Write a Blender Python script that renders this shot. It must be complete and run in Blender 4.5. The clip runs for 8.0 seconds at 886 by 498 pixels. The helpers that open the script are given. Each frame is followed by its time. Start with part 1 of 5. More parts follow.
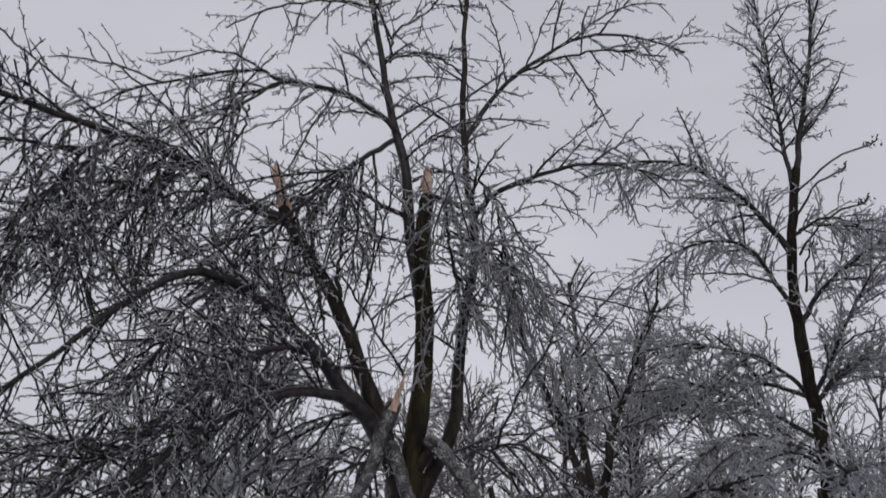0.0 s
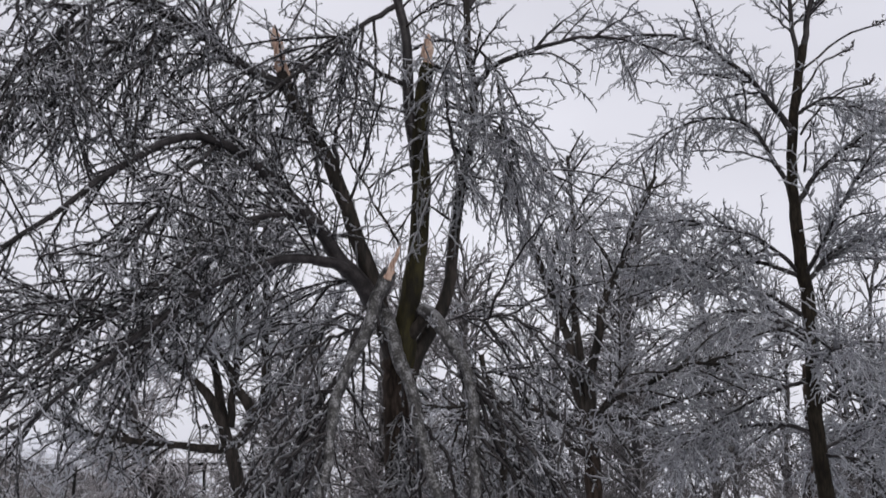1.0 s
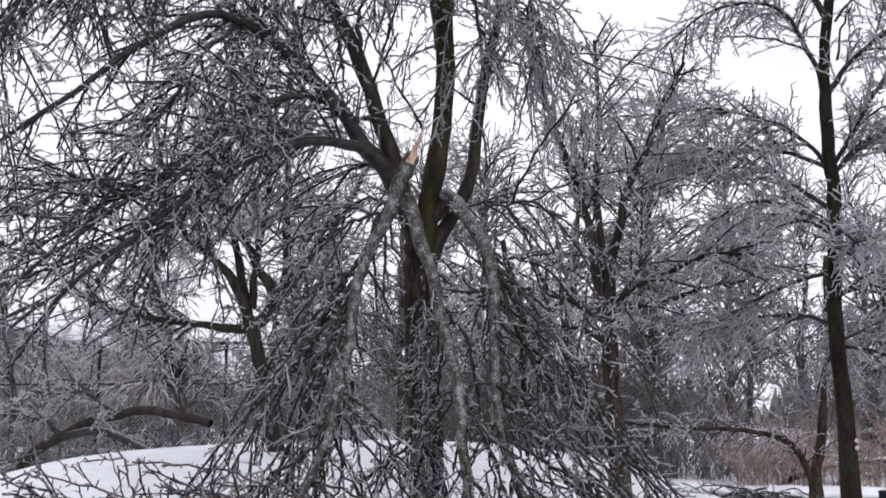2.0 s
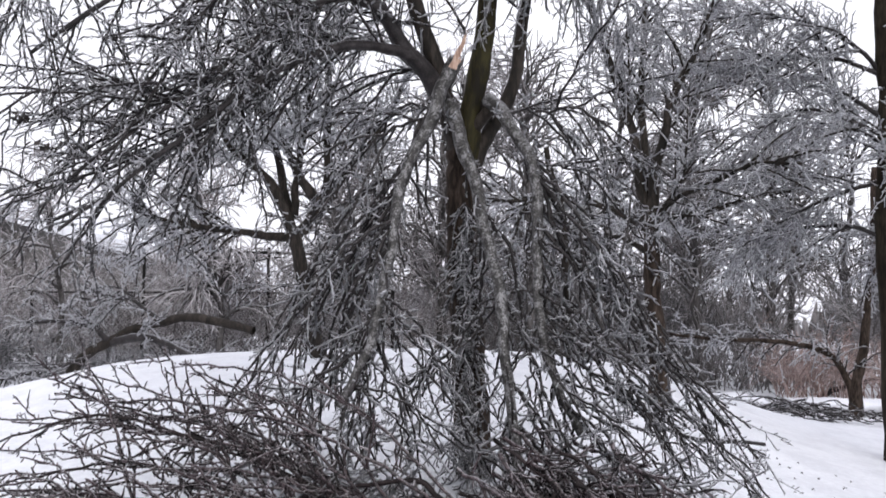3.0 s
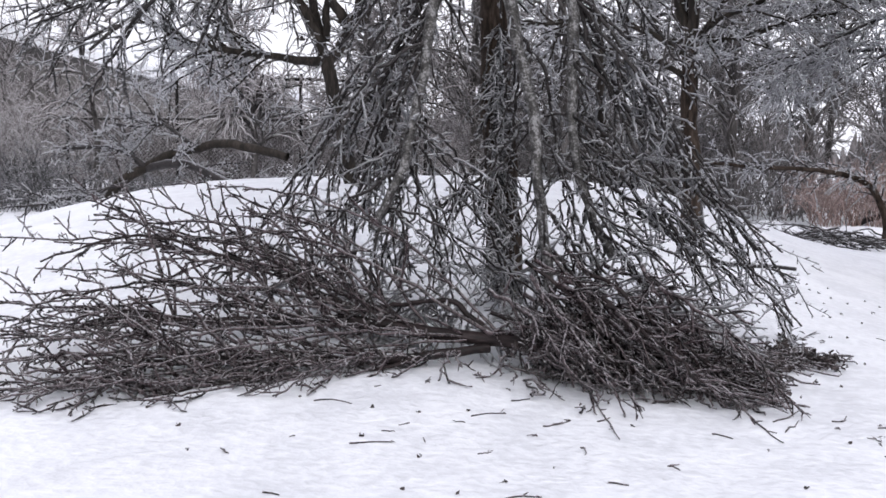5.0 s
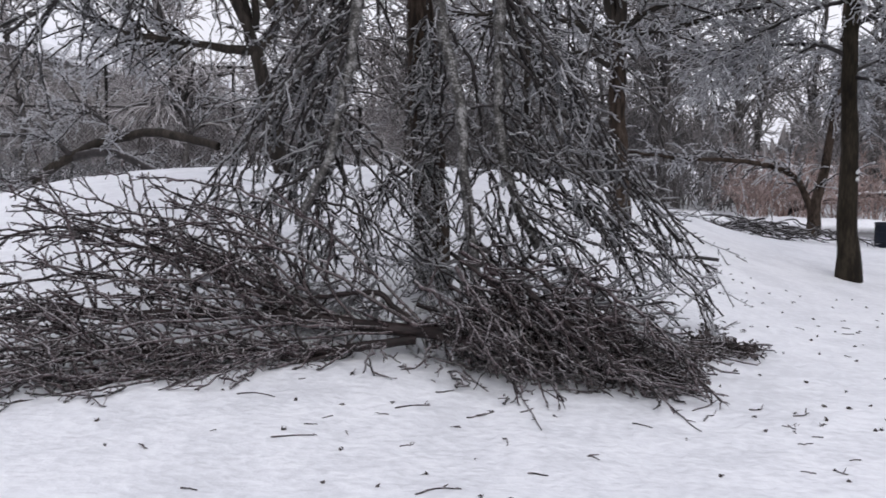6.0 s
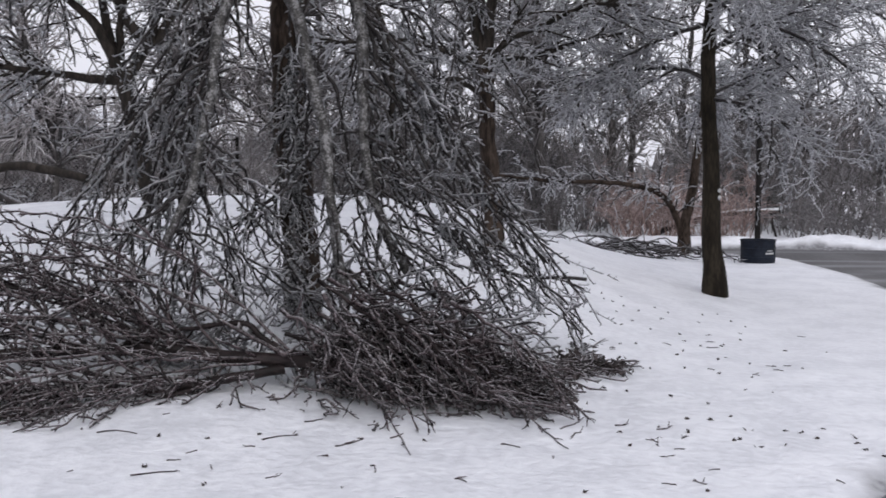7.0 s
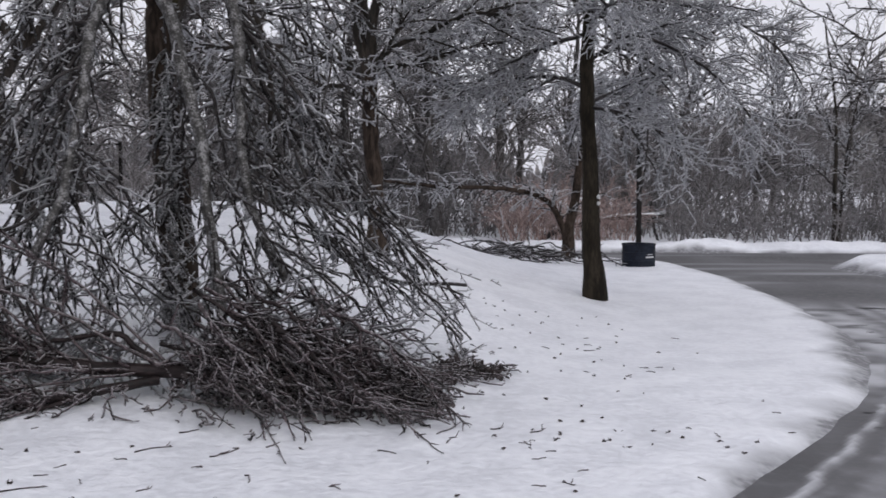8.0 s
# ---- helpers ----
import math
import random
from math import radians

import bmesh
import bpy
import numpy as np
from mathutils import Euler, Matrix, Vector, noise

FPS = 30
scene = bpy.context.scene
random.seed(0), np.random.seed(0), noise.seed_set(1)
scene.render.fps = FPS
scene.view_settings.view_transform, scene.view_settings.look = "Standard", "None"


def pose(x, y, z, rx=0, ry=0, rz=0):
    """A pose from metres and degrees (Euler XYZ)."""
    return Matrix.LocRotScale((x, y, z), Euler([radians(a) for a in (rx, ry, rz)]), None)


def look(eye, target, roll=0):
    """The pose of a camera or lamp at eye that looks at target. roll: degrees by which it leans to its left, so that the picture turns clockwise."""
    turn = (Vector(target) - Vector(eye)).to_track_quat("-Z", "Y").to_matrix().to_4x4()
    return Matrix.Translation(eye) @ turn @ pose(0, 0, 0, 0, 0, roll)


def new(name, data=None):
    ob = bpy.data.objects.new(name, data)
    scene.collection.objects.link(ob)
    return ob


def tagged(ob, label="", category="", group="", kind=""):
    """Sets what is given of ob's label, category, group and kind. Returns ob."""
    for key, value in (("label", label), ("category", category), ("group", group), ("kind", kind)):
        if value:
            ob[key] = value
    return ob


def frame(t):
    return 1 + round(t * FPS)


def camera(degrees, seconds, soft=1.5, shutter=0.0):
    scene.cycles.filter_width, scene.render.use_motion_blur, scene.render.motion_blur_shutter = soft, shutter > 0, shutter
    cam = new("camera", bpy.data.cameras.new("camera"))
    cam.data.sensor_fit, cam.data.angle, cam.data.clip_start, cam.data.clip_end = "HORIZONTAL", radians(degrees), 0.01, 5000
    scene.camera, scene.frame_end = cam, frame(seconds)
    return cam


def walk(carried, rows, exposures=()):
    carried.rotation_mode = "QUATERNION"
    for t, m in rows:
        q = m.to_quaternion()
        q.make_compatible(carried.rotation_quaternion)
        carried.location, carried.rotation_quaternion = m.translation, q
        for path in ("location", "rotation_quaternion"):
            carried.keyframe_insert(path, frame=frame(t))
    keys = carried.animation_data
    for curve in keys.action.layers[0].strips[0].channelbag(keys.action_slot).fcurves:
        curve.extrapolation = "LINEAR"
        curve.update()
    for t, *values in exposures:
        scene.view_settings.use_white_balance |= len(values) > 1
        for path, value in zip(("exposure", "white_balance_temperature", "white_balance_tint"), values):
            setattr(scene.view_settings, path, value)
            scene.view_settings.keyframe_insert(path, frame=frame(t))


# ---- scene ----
# ---- camera ----
cam = camera(45.0, 8.0, soft=1.6, shutter=0.3)
PATH = [
    (0.0, (-0.000, 0.000, 1.700), (-1.611, 9.158, 5.380), -2.74),
    (0.5, (0.030, -0.029, 1.731), (-1.658, 9.352, 4.754), -1.79),
    (1.0, (0.027, -0.024, 1.722), (-1.686, 9.505, 4.226), -1.08),
    (1.5, (0.015, -0.001, 1.735), (-1.757, 9.649, 3.665), -0.23),
    (3.0, (-0.033, 0.050, 1.687), (-2.348, 9.757, 2.333), 0.57),
    (3.5, (-0.036, 0.066, 1.673), (-2.439, 9.772, 1.815), 1.01),
    (4.0, (-0.040, 0.068, 1.659), (-2.537, 9.745, 1.317), 0.61),
    (4.5, (-0.041, 0.054, 1.637), (-2.689, 9.667, 0.877), 0.81),
    (6.0, (0.045, 0.076, 1.662), (-1.975, 9.815, 0.624), 1.04),
    (6.5, (0.113, 0.118, 1.640), (-1.357, 9.968, 0.739), 0.87),
    (7.0, (0.175, 0.106, 1.652), (-0.812, 10.026, 0.875), -0.07),
    (7.5, (0.239, 0.074, 1.662), (-0.254, 10.032, 0.900), -0.31),
    (8.0, (0.288, 0.054, 1.680), (0.288, 10.026, 0.940), 0.00),
]
EXPOSURES = [(0.0, -0.57), (0.5, -0.38), (1.0, -0.12), (1.5, 0.12), (3.0, 0.52), (4.0, 0.58), (4.5, 0.58), (6.0, 0.17), (7.0, 0.05), (8.0, -0.09)]
walk(cam, [(t, look(eye, target, roll)) for t, eye, target, roll in PATH], EXPOSURES)

# ---- overcast light ----
world = bpy.data.worlds.new("overcast_sky")
scene.world = world
world.use_nodes = True
wn, wl = world.node_tree.nodes, world.node_tree.links
wn.clear()
w_out = wn.new("ShaderNodeOutputWorld")
w_back = wn.new("ShaderNodeBackground")
w_sky = wn.new("ShaderNodeTexSky")
w_sky.sky_type = "NISHITA"
w_sky.sun_disc = False
w_sky.sun_elevation = radians(35)
w_sky.sun_rotation = radians(150)
w_sky.air_density, w_sky.dust_density = 1.0, 4.0
w_grey = wn.new("ShaderNodeHueSaturation")
w_grey.inputs["Saturation"].default_value = 0.12
w_grey.inputs["Value"].default_value = 0.10
w_tc = wn.new("ShaderNodeTexCoord")
w_map = wn.new("ShaderNodeMapping")
w_map.inputs["Scale"].default_value = (1.0, 1.0, 2.5)
w_cloud = wn.new("ShaderNodeTexNoise")
w_cloud.inputs["Scale"].default_value = 1.6
w_cloud.inputs["Detail"].default_value = 4
w_ramp = wn.new("ShaderNodeValToRGB")
w_ramp.color_ramp.elements[0].position, w_ramp.color_ramp.elements[0].color = 0.3, (0.61, 0.61, 0.69, 1)
w_ramp.color_ramp.elements[1].position, w_ramp.color_ramp.elements[1].color = 0.7, (0.80, 0.80, 0.885, 1)
w_add = wn.new("ShaderNodeMix")
w_add.data_type, w_add.blend_type = "RGBA", "ADD"
w_add.inputs[0].default_value = 0.25
wl.new(w_tc.outputs["Generated"], w_map.inputs["Vector"])
wl.new(w_map.outputs["Vector"], w_cloud.inputs["Vector"])
wl.new(w_cloud.outputs["Fac"], w_ramp.inputs["Fac"])
wl.new(w_sky.outputs["Color"], w_grey.inputs["Color"])
wl.new(w_ramp.outputs["Color"], w_add.inputs[6])
wl.new(w_grey.outputs["Color"], w_add.inputs[7])
wl.new(w_add.outputs[2], w_back.inputs["Color"])
wl.new(w_back.outputs["Background"], w_out.inputs["Surface"])
w_back.inputs["Strength"].default_value = 1.0

sun = new("sun", bpy.data.lights.new("sun", "SUN"))
sun.data.energy, sun.data.angle, sun.data.color = 0.6, radians(25), (1.0, 0.97, 0.94)
sun.matrix_world = look((6, -14, 14), (0, 8, 0))


# ---- materials ----
def material(name, colours, scale, rough=(0.6, 0.8), bump=0.3, fine=8.0, top=None, top_edge=(0.0, 0.6), island=0.0, spec=0.5, metal=0.0, coat=0.0, stretch=(1, 1, 1), dist=0.01, obj_random=0.0, span=(0.40, 0.60), through_light=0.0, slush=None):
    """Two-scale noise colours; top: what lies on the upper sides (ice, snow)."""
    m = bpy.data.materials.new(name)
    m.use_nodes = True
    n, l = m.node_tree.nodes, m.node_tree.links
    b = n["Principled BSDF"]
    tc = n.new("ShaderNodeTexCoord")
    mp = n.new("ShaderNodeMapping")
    mp.inputs["Scale"].default_value = stretch
    l.new(tc.outputs["Object"], mp.inputs["Vector"])
    big, small = n.new("ShaderNodeTexNoise"), n.new("ShaderNodeTexNoise")
    for t, s in ((big, scale), (small, scale * fine)):
        t.inputs["Scale"].default_value = s
        t.inputs["Detail"].default_value = 4
        l.new(mp.outputs["Vector"], t.inputs["Vector"])
    both = n.new("ShaderNodeMath")
    both.operation = "ADD"
    half = n.new("ShaderNodeMath")
    half.operation = "MULTIPLY"
    half.inputs[1].default_value = 0.5
    l.new(big.outputs["Fac"], both.inputs[0])
    l.new(small.outputs["Fac"], both.inputs[1])
    l.new(both.outputs[0], half.inputs[0])
    value = half.outputs[0]
    if island or obj_random:
        src = n.new("ShaderNodeNewGeometry") if island else n.new("ShaderNodeObjectInfo")
        add = n.new("ShaderNodeMath")
        add.operation = "MULTIPLY_ADD"
        l.new(src.outputs["Random Per Island" if island else "Random"], add.inputs[0])
        add.inputs[1].default_value = island or obj_random
        l.new(value, add.inputs[2])
        sub = n.new("ShaderNodeMath")
        sub.operation = "SUBTRACT"
        l.new(add.outputs[0], sub.inputs[0])
        sub.inputs[1].default_value = (island or obj_random) / 2
        value = sub.outputs[0]
    ramp = n.new("ShaderNodeValToRGB")
    while len(ramp.color_ramp.elements) < len(colours):
        ramp.color_ramp.elements.new(0.5)
    for i, c in enumerate(colours):
        ramp.color_ramp.elements[i].position = span[0] + (span[1] - span[0]) * i / max(1, len(colours) - 1)
        ramp.color_ramp.elements[i].color = (*c, 1)
    l.new(value, ramp.inputs["Fac"])
    colour = ramp.outputs["Color"]
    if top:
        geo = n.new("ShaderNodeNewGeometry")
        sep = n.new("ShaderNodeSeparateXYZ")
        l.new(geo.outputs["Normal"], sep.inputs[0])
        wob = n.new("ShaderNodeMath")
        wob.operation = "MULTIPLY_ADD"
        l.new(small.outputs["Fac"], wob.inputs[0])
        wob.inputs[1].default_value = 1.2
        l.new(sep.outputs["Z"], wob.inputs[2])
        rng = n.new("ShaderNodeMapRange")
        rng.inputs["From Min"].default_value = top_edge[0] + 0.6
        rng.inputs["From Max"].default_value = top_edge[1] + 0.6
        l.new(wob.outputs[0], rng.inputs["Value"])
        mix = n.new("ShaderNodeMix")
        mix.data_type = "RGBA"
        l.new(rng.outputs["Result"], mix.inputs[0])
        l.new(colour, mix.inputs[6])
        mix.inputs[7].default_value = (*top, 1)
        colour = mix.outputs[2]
    if slush:
        # half-melted patches where the surface carries them
        at = n.new("ShaderNodeAttribute")
        at.attribute_name = "slush"
        grain = n.new("ShaderNodeMath")
        grain.operation = "MULTIPLY_ADD"
        l.new(small.outputs["Fac"], grain.inputs[0])
        grain.inputs[1].default_value = 0.9
        grain.inputs[2].default_value = 0.55
        wet = n.new("ShaderNodeMath")
        wet.operation = "MULTIPLY"
        wet.use_clamp = True
        l.new(at.outputs["Fac"], wet.inputs[0])
        l.new(grain.outputs[0], wet.inputs[1])
        mix = n.new("ShaderNodeMix")
        mix.data_type = "RGBA"
        l.new(wet.outputs[0], mix.inputs[0])
        l.new(colour, mix.inputs[6])
        mix.inputs[7].default_value = (*slush, 1)
        colour = mix.outputs[2]
    l.new(colour, b.inputs["Base Color"])
    rr = n.new("ShaderNodeMapRange")
    rr.inputs["From Min"].default_value, rr.inputs["From Max"].default_value = 0.35, 0.65
    rr.inputs["To Min"].default_value, rr.inputs["To Max"].default_value = rough
    l.new(small.outputs["Fac"], rr.inputs["Value"])
    l.new(rr.outputs["Result"], b.inputs["Roughness"])
    b.inputs["Metallic"].default_value = metal
    b.inputs["Specular IOR Level"].default_value = spec
    b.inputs["Coat Weight"].default_value = coat
    b.inputs["Coat Roughness"].default_value = 0.12
    if bump:
        bp = n.new("ShaderNodeBump")
        bp.inputs["Strength"].default_value = bump
        bp.inputs["Distance"].default_value = dist
        l.new(value, bp.inputs["Height"])
        l.new(bp.outputs["Normal"], b.inputs["Normal"])
    if through_light:
        # the clear ice lets some of the sky through
        tr = n.new("ShaderNodeBsdfTranslucent")
        tr.inputs["Color"].default_value = (0.74, 0.75, 0.78, 1)
        ms = n.new("ShaderNodeMixShader")
        ms.inputs[0].default_value = through_light
        l.new(b.outputs["BSDF"], ms.inputs[1])
        l.new(tr.outputs["BSDF"], ms.inputs[2])
        l.new(ms.outputs["Shader"], n["Material Output"].inputs["Surface"])
    return m


BARK = material("wet_dark_bark", [(0.008, 0.0065, 0.005), (0.02, 0.016, 0.013), (0.045, 0.037, 0.031)], 9, (0.6, 0.85), 0.9, 5, stretch=(1, 1, 0.25), spec=0.2)
MOSSY = material("mossy_bark", [(0.010, 0.008, 0.0045), (0.024, 0.0205, 0.0088), (0.042, 0.0375, 0.0155)], 8, (0.6, 0.85), 0.9, 5, stretch=(1, 1, 0.25), spec=0.15)
DARK_BARK = material("dark_damp_bark", [(0.008, 0.0064, 0.0047), (0.019, 0.0153, 0.0110), (0.034, 0.028, 0.0205)], 8, (0.7, 0.9), 0.9, 5, stretch=(1, 1, 0.25), spec=0.1)
BROWN_BARK = material("brown_bark", [(0.012, 0.0088, 0.0072), (0.034, 0.0252, 0.0202), (0.068, 0.052, 0.0425)], 9, (0.7, 0.9), 0.9, 5, stretch=(1, 1, 0.22), spec=0.08)
WET_BARK = material("wet_purple_brown_bark", [(0.006, 0.0044, 0.0044), (0.018, 0.0128, 0.0128), (0.040, 0.030, 0.0305)], 9, (0.45, 0.75), 0.9, 5, stretch=(0.3, 1, 1), spec=0.2)
ICY_BARK = material("iced_grey_bark", [(0.012, 0.011, 0.010), (0.05, 0.047, 0.045), (0.20, 0.197, 0.20)], 16, (0.35, 0.65), 0.8, 4, top=(0.24, 0.24, 0.25), top_edge=(0.45, 1.1), spec=0.4)
LIMB_BARK = material("iced_limb_bark", [(0.007, 0.0058, 0.0055), (0.019, 0.0155, 0.0155), (0.042, 0.036, 0.0365)], 12, (0.35, 0.7), 0.7, 5, top=(0.36, 0.36, 0.385), top_edge=(0.72, 1.1), spec=0.3)
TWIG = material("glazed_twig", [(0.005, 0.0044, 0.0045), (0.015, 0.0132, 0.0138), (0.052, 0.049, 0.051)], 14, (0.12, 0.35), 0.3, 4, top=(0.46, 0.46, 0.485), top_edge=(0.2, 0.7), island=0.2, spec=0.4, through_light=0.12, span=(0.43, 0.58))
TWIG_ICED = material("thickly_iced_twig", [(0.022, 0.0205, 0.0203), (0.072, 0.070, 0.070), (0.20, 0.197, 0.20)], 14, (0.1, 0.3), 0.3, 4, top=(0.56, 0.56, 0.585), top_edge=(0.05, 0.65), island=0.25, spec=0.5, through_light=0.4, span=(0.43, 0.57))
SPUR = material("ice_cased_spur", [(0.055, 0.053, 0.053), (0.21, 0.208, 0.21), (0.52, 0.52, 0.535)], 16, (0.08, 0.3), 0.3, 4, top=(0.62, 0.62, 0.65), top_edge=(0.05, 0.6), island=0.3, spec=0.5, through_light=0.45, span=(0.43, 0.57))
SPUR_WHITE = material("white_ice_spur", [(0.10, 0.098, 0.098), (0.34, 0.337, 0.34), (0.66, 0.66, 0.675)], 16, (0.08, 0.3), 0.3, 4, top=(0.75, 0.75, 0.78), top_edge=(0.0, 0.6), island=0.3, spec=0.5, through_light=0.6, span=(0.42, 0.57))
TWIG_BROWN = material("glazed_brown_twig", [(0.007, 0.0045, 0.005), (0.022, 0.0146, 0.0160), (0.078, 0.058, 0.062)], 14, (0.15, 0.35), 0.3, 4, top=(0.28, 0.262, 0.275), top_edge=(0.55, 1.0), island=0.25, spec=0.35, span=(0.43, 0.58))
SPUR_BROWN = material("iced_brown_spur", [(0.014, 0.009, 0.008), (0.040, 0.029, 0.029), (0.19, 0.163, 0.166)], 16, (0.1, 0.3), 0.3, 4, top=(0.40, 0.385, 0.40), top_edge=(0.15, 0.75), span=(0.42, 0.58), island=0.3, spec=0.45, through_light=0.1)
# distant twigs: frost, with the mist's greying and low contrast mixed into these colours
TWIG_FAR_HAZY = material("hazy_frosted_twig", [(0.073, 0.066, 0.065), (0.116, 0.105, 0.104), (0.188, 0.174, 0.175)], 2, (0.4, 0.7), 0, 4, top=(0.27, 0.27, 0.285), top_edge=(0.15, 0.95), island=0.4, spec=0.3)
# frosted brush behind the mound, paled further in its colour to suggest haze
TWIG_FROST_HAZY = material("hazy_pale_frost_twig", [(0.13, 0.115, 0.115), (0.235, 0.212, 0.212), (0.37, 0.343, 0.346)], 2, (0.4, 0.7), 0, 4, top=(0.52, 0.51, 0.53), top_edge=(0.05, 0.85), island=0.4, spec=0.3)
FROST_BARK = material("frosted_dark_bark", [(0.03, 0.027, 0.026), (0.06, 0.055, 0.053), (0.12, 0.112, 0.112)], 6, (0.6, 0.85), 0.4, 5, top=(0.27, 0.27, 0.285), top_edge=(0.2, 0.9), stretch=(1, 1, 0.3), spec=0.2)
TWIG_RED = material("reddish_twig", [(0.17, 0.115, 0.10), (0.29, 0.205, 0.185), (0.42, 0.32, 0.30)], 2, (0.4, 0.7), 0, 4, top=(0.36, 0.32, 0.32), top_edge=(0.3, 1.0), island=0.4, spec=0.3)
LEAF = material("dead_leaf", [(0.009, 0.006, 0.006), (0.026, 0.018, 0.017), (0.062, 0.048, 0.047)], 20, (0.4, 0.7), 0.2, 4, island=0.3)
TORN = material("torn_fresh_wood", [(0.24, 0.15, 0.11), (0.42, 0.28, 0.21), (0.58, 0.43, 0.34)], 14, (0.6, 0.8), 0.8, 6, stretch=(1, 1, 0.12))
SNOW = material("crusted_snow", [(0.695, 0.708, 0.748), (0.775, 0.788, 0.83), (0.835, 0.848, 0.885)], 2.2, (0.4, 0.7), 0.65, 7, spec=0.35, dist=0.045, slush=(0.17, 0.17, 0.18))
ASPHALT = material("wet_slushy_asphalt", [(0.05, 0.049, 0.052), (0.078, 0.077, 0.081), (0.125, 0.125, 0.132)], 0.8, (0.5, 0.75), 0.35, 14, spec=0.5, slush=(0.46, 0.465, 0.49))
DRUM = material("dark_blue_drum_paint", [(0.003, 0.004, 0.007), (0.006, 0.009, 0.018), (0.014, 0.018, 0.028)], 5, (0.5, 0.75), 0.2, 6, spec=0.2)
POLE = material("weathered_dark_steel", [(0.008, 0.007, 0.007), (0.018, 0.016, 0.015)], 12, (0.6, 0.8), 0.2, 5, spec=0.15)
WHITE = material("pale_label_paint", [(0.42, 0.42, 0.43), (0.55, 0.55, 0.55)], 20, (0.5, 0.6), 0, 5)
HOUSE = material("grey_clapboard", [(0.085, 0.08, 0.078), (0.15, 0.142, 0.138)], 1.2, (0.6, 0.8), 0.4, 9, stretch=(0.3, 1, 4))
GLASS_DARK = material("dark_window_glass", [(0.02, 0.022, 0.025), (0.03, 0.032, 0.036)], 3, (0.05, 0.1), 0, 5)

rng = np.random.default_rng(11)


# ---- mesh helpers ----
def mesh_object(name, verts, faces, mat, parent=None, smooth=True):
    """verts (n,3), faces (m,4)."""
    me = bpy.data.meshes.new(name)
    verts, faces = np.asarray(verts, np.float32), np.asarray(faces, np.int32)
    k = faces.shape[1]
    me.vertices.add(len(verts))
    me.vertices.foreach_set("co", verts.ravel())
    me.loops.add(faces.size)
    me.loops.foreach_set("vertex_index", faces.ravel())
    me.polygons.add(len(faces))
    me.polygons.foreach_set("loop_start", np.arange(0, faces.size, k, dtype=np.int32))
    me.polygons.foreach_set("use_smooth", np.full(len(faces), smooth))
    me.update(calc_edges=True)
    me.materials.append(mat)
    ob = new(name, me)
    if parent is not None:
        ob.parent = parent
        ob.matrix_parent_inverse = parent.matrix_basis.inverted()
    return ob


def part(name, bm, mat, parent, label=""):
    me = bpy.data.meshes.new(name)
    bm.to_mesh(me)
    bm.free()
    me.materials.append(mat)
    ob = new(name, me)
    ob.parent = parent
    ob.matrix_parent_inverse = parent.matrix_basis.inverted()
    if label:
        ob["label"] = label
    return ob


def thing(name, at, label, category, group="", kind=""):
    ob = new(name)
    ob.matrix_basis = pose(*at)
    ob.empty_display_size = 0.2
    return tagged(ob, label, category, group, kind)


def tube_data(P, R, sides, lumpy=0.0):
    """Tubes round many polylines at once: P (n,k,3), R (n,k)."""
    n, k, _ = P.shape
    T = np.empty_like(P)
    T[:, 1:-1] = P[:, 2:] - P[:, :-2]
    T[:, 0], T[:, -1] = P[:, 1] - P[:, 0], P[:, -1] - P[:, -2]
    T /= np.linalg.norm(T, axis=2, keepdims=True) + 1e-9
    mean = P[:, -1] - P[:, 0]
    ref = np.where((np.abs(mean[:, 2]) > 0.8 * np.linalg.norm(mean, axis=1))[:, None], [[1.0, 0.13, 0]], [[0.05, 0.1, 1.0]])[:, None, :]
    A = np.cross(T, ref)
    A /= np.linalg.norm(A, axis=2, keepdims=True) + 1e-9
    B = np.cross(T, A)
    a = np.arange(sides) * 2 * np.pi / sides
    rad = R[:, :, None, None] * (1 + lumpy * rng.uniform(-1, 1, (n, k, sides, 1)) + lumpy * rng.uniform(-1, 1, (n, k, 1, 1)))
    V = P[:, :, None, :] + rad * (np.cos(a)[:, None] * A[:, :, None, :] + np.sin(a)[:, None] * B[:, :, None, :])
    i = (np.arange(n)[:, None, None] * k + np.arange(k - 1)[None, :, None]) * sides
    j = np.arange(sides)[None, None, :]
    j2 = (j + 1) % sides
    F = np.stack([i + j, i + j2, i + sides + j2, i + sides + j], -1).reshape(-1, 4)
    return V.reshape(-1, 3), F


def join_tubes(sets, sides=3, lumpy=0.0):
    vs, fs, at = [], [], 0
    for P, R in sets:
        if len(P):
            v, f = tube_data(P, R, sides, lumpy)
            vs.append(v)
            fs.append(f + at)
            at += len(v)
    return np.concatenate(vs), np.concatenate(fs)


def smooth_line(points, n, wobble=0.0, seed=0):
    """Catmull-Rom through the points, n points, evenly by index."""
    p = np.array(points, float)
    p = np.vstack([2 * p[0] - p[1], p, 2 * p[-1] - p[-2]])
    u = np.linspace(0, len(points) - 1 - 1e-6, n)
    i = u.astype(int)
    f = (u - i)[:, None]
    a, b, c, d = p[i], p[i + 1], p[i + 2], p[i + 3]
    q = 0.5 * (2 * b + (c - a) * f + (2 * a - 5 * b + 4 * c - d) * f**2 + (3 * b - a - 3 * c + d) * f**3)
    if wobble:
        w = np.random.default_rng(seed).normal(0, wobble, q.shape)
        w[0] = w[-1] = 0
        q += w
    return q


def limb(points, r0, r1, n=22, wobble=0.006, seed=0):
    q = smooth_line(points, n, wobble, seed)
    u = np.linspace(0, 1, n)
    return q[None], (r0 + (r1 - r0) * u**0.8)[None]


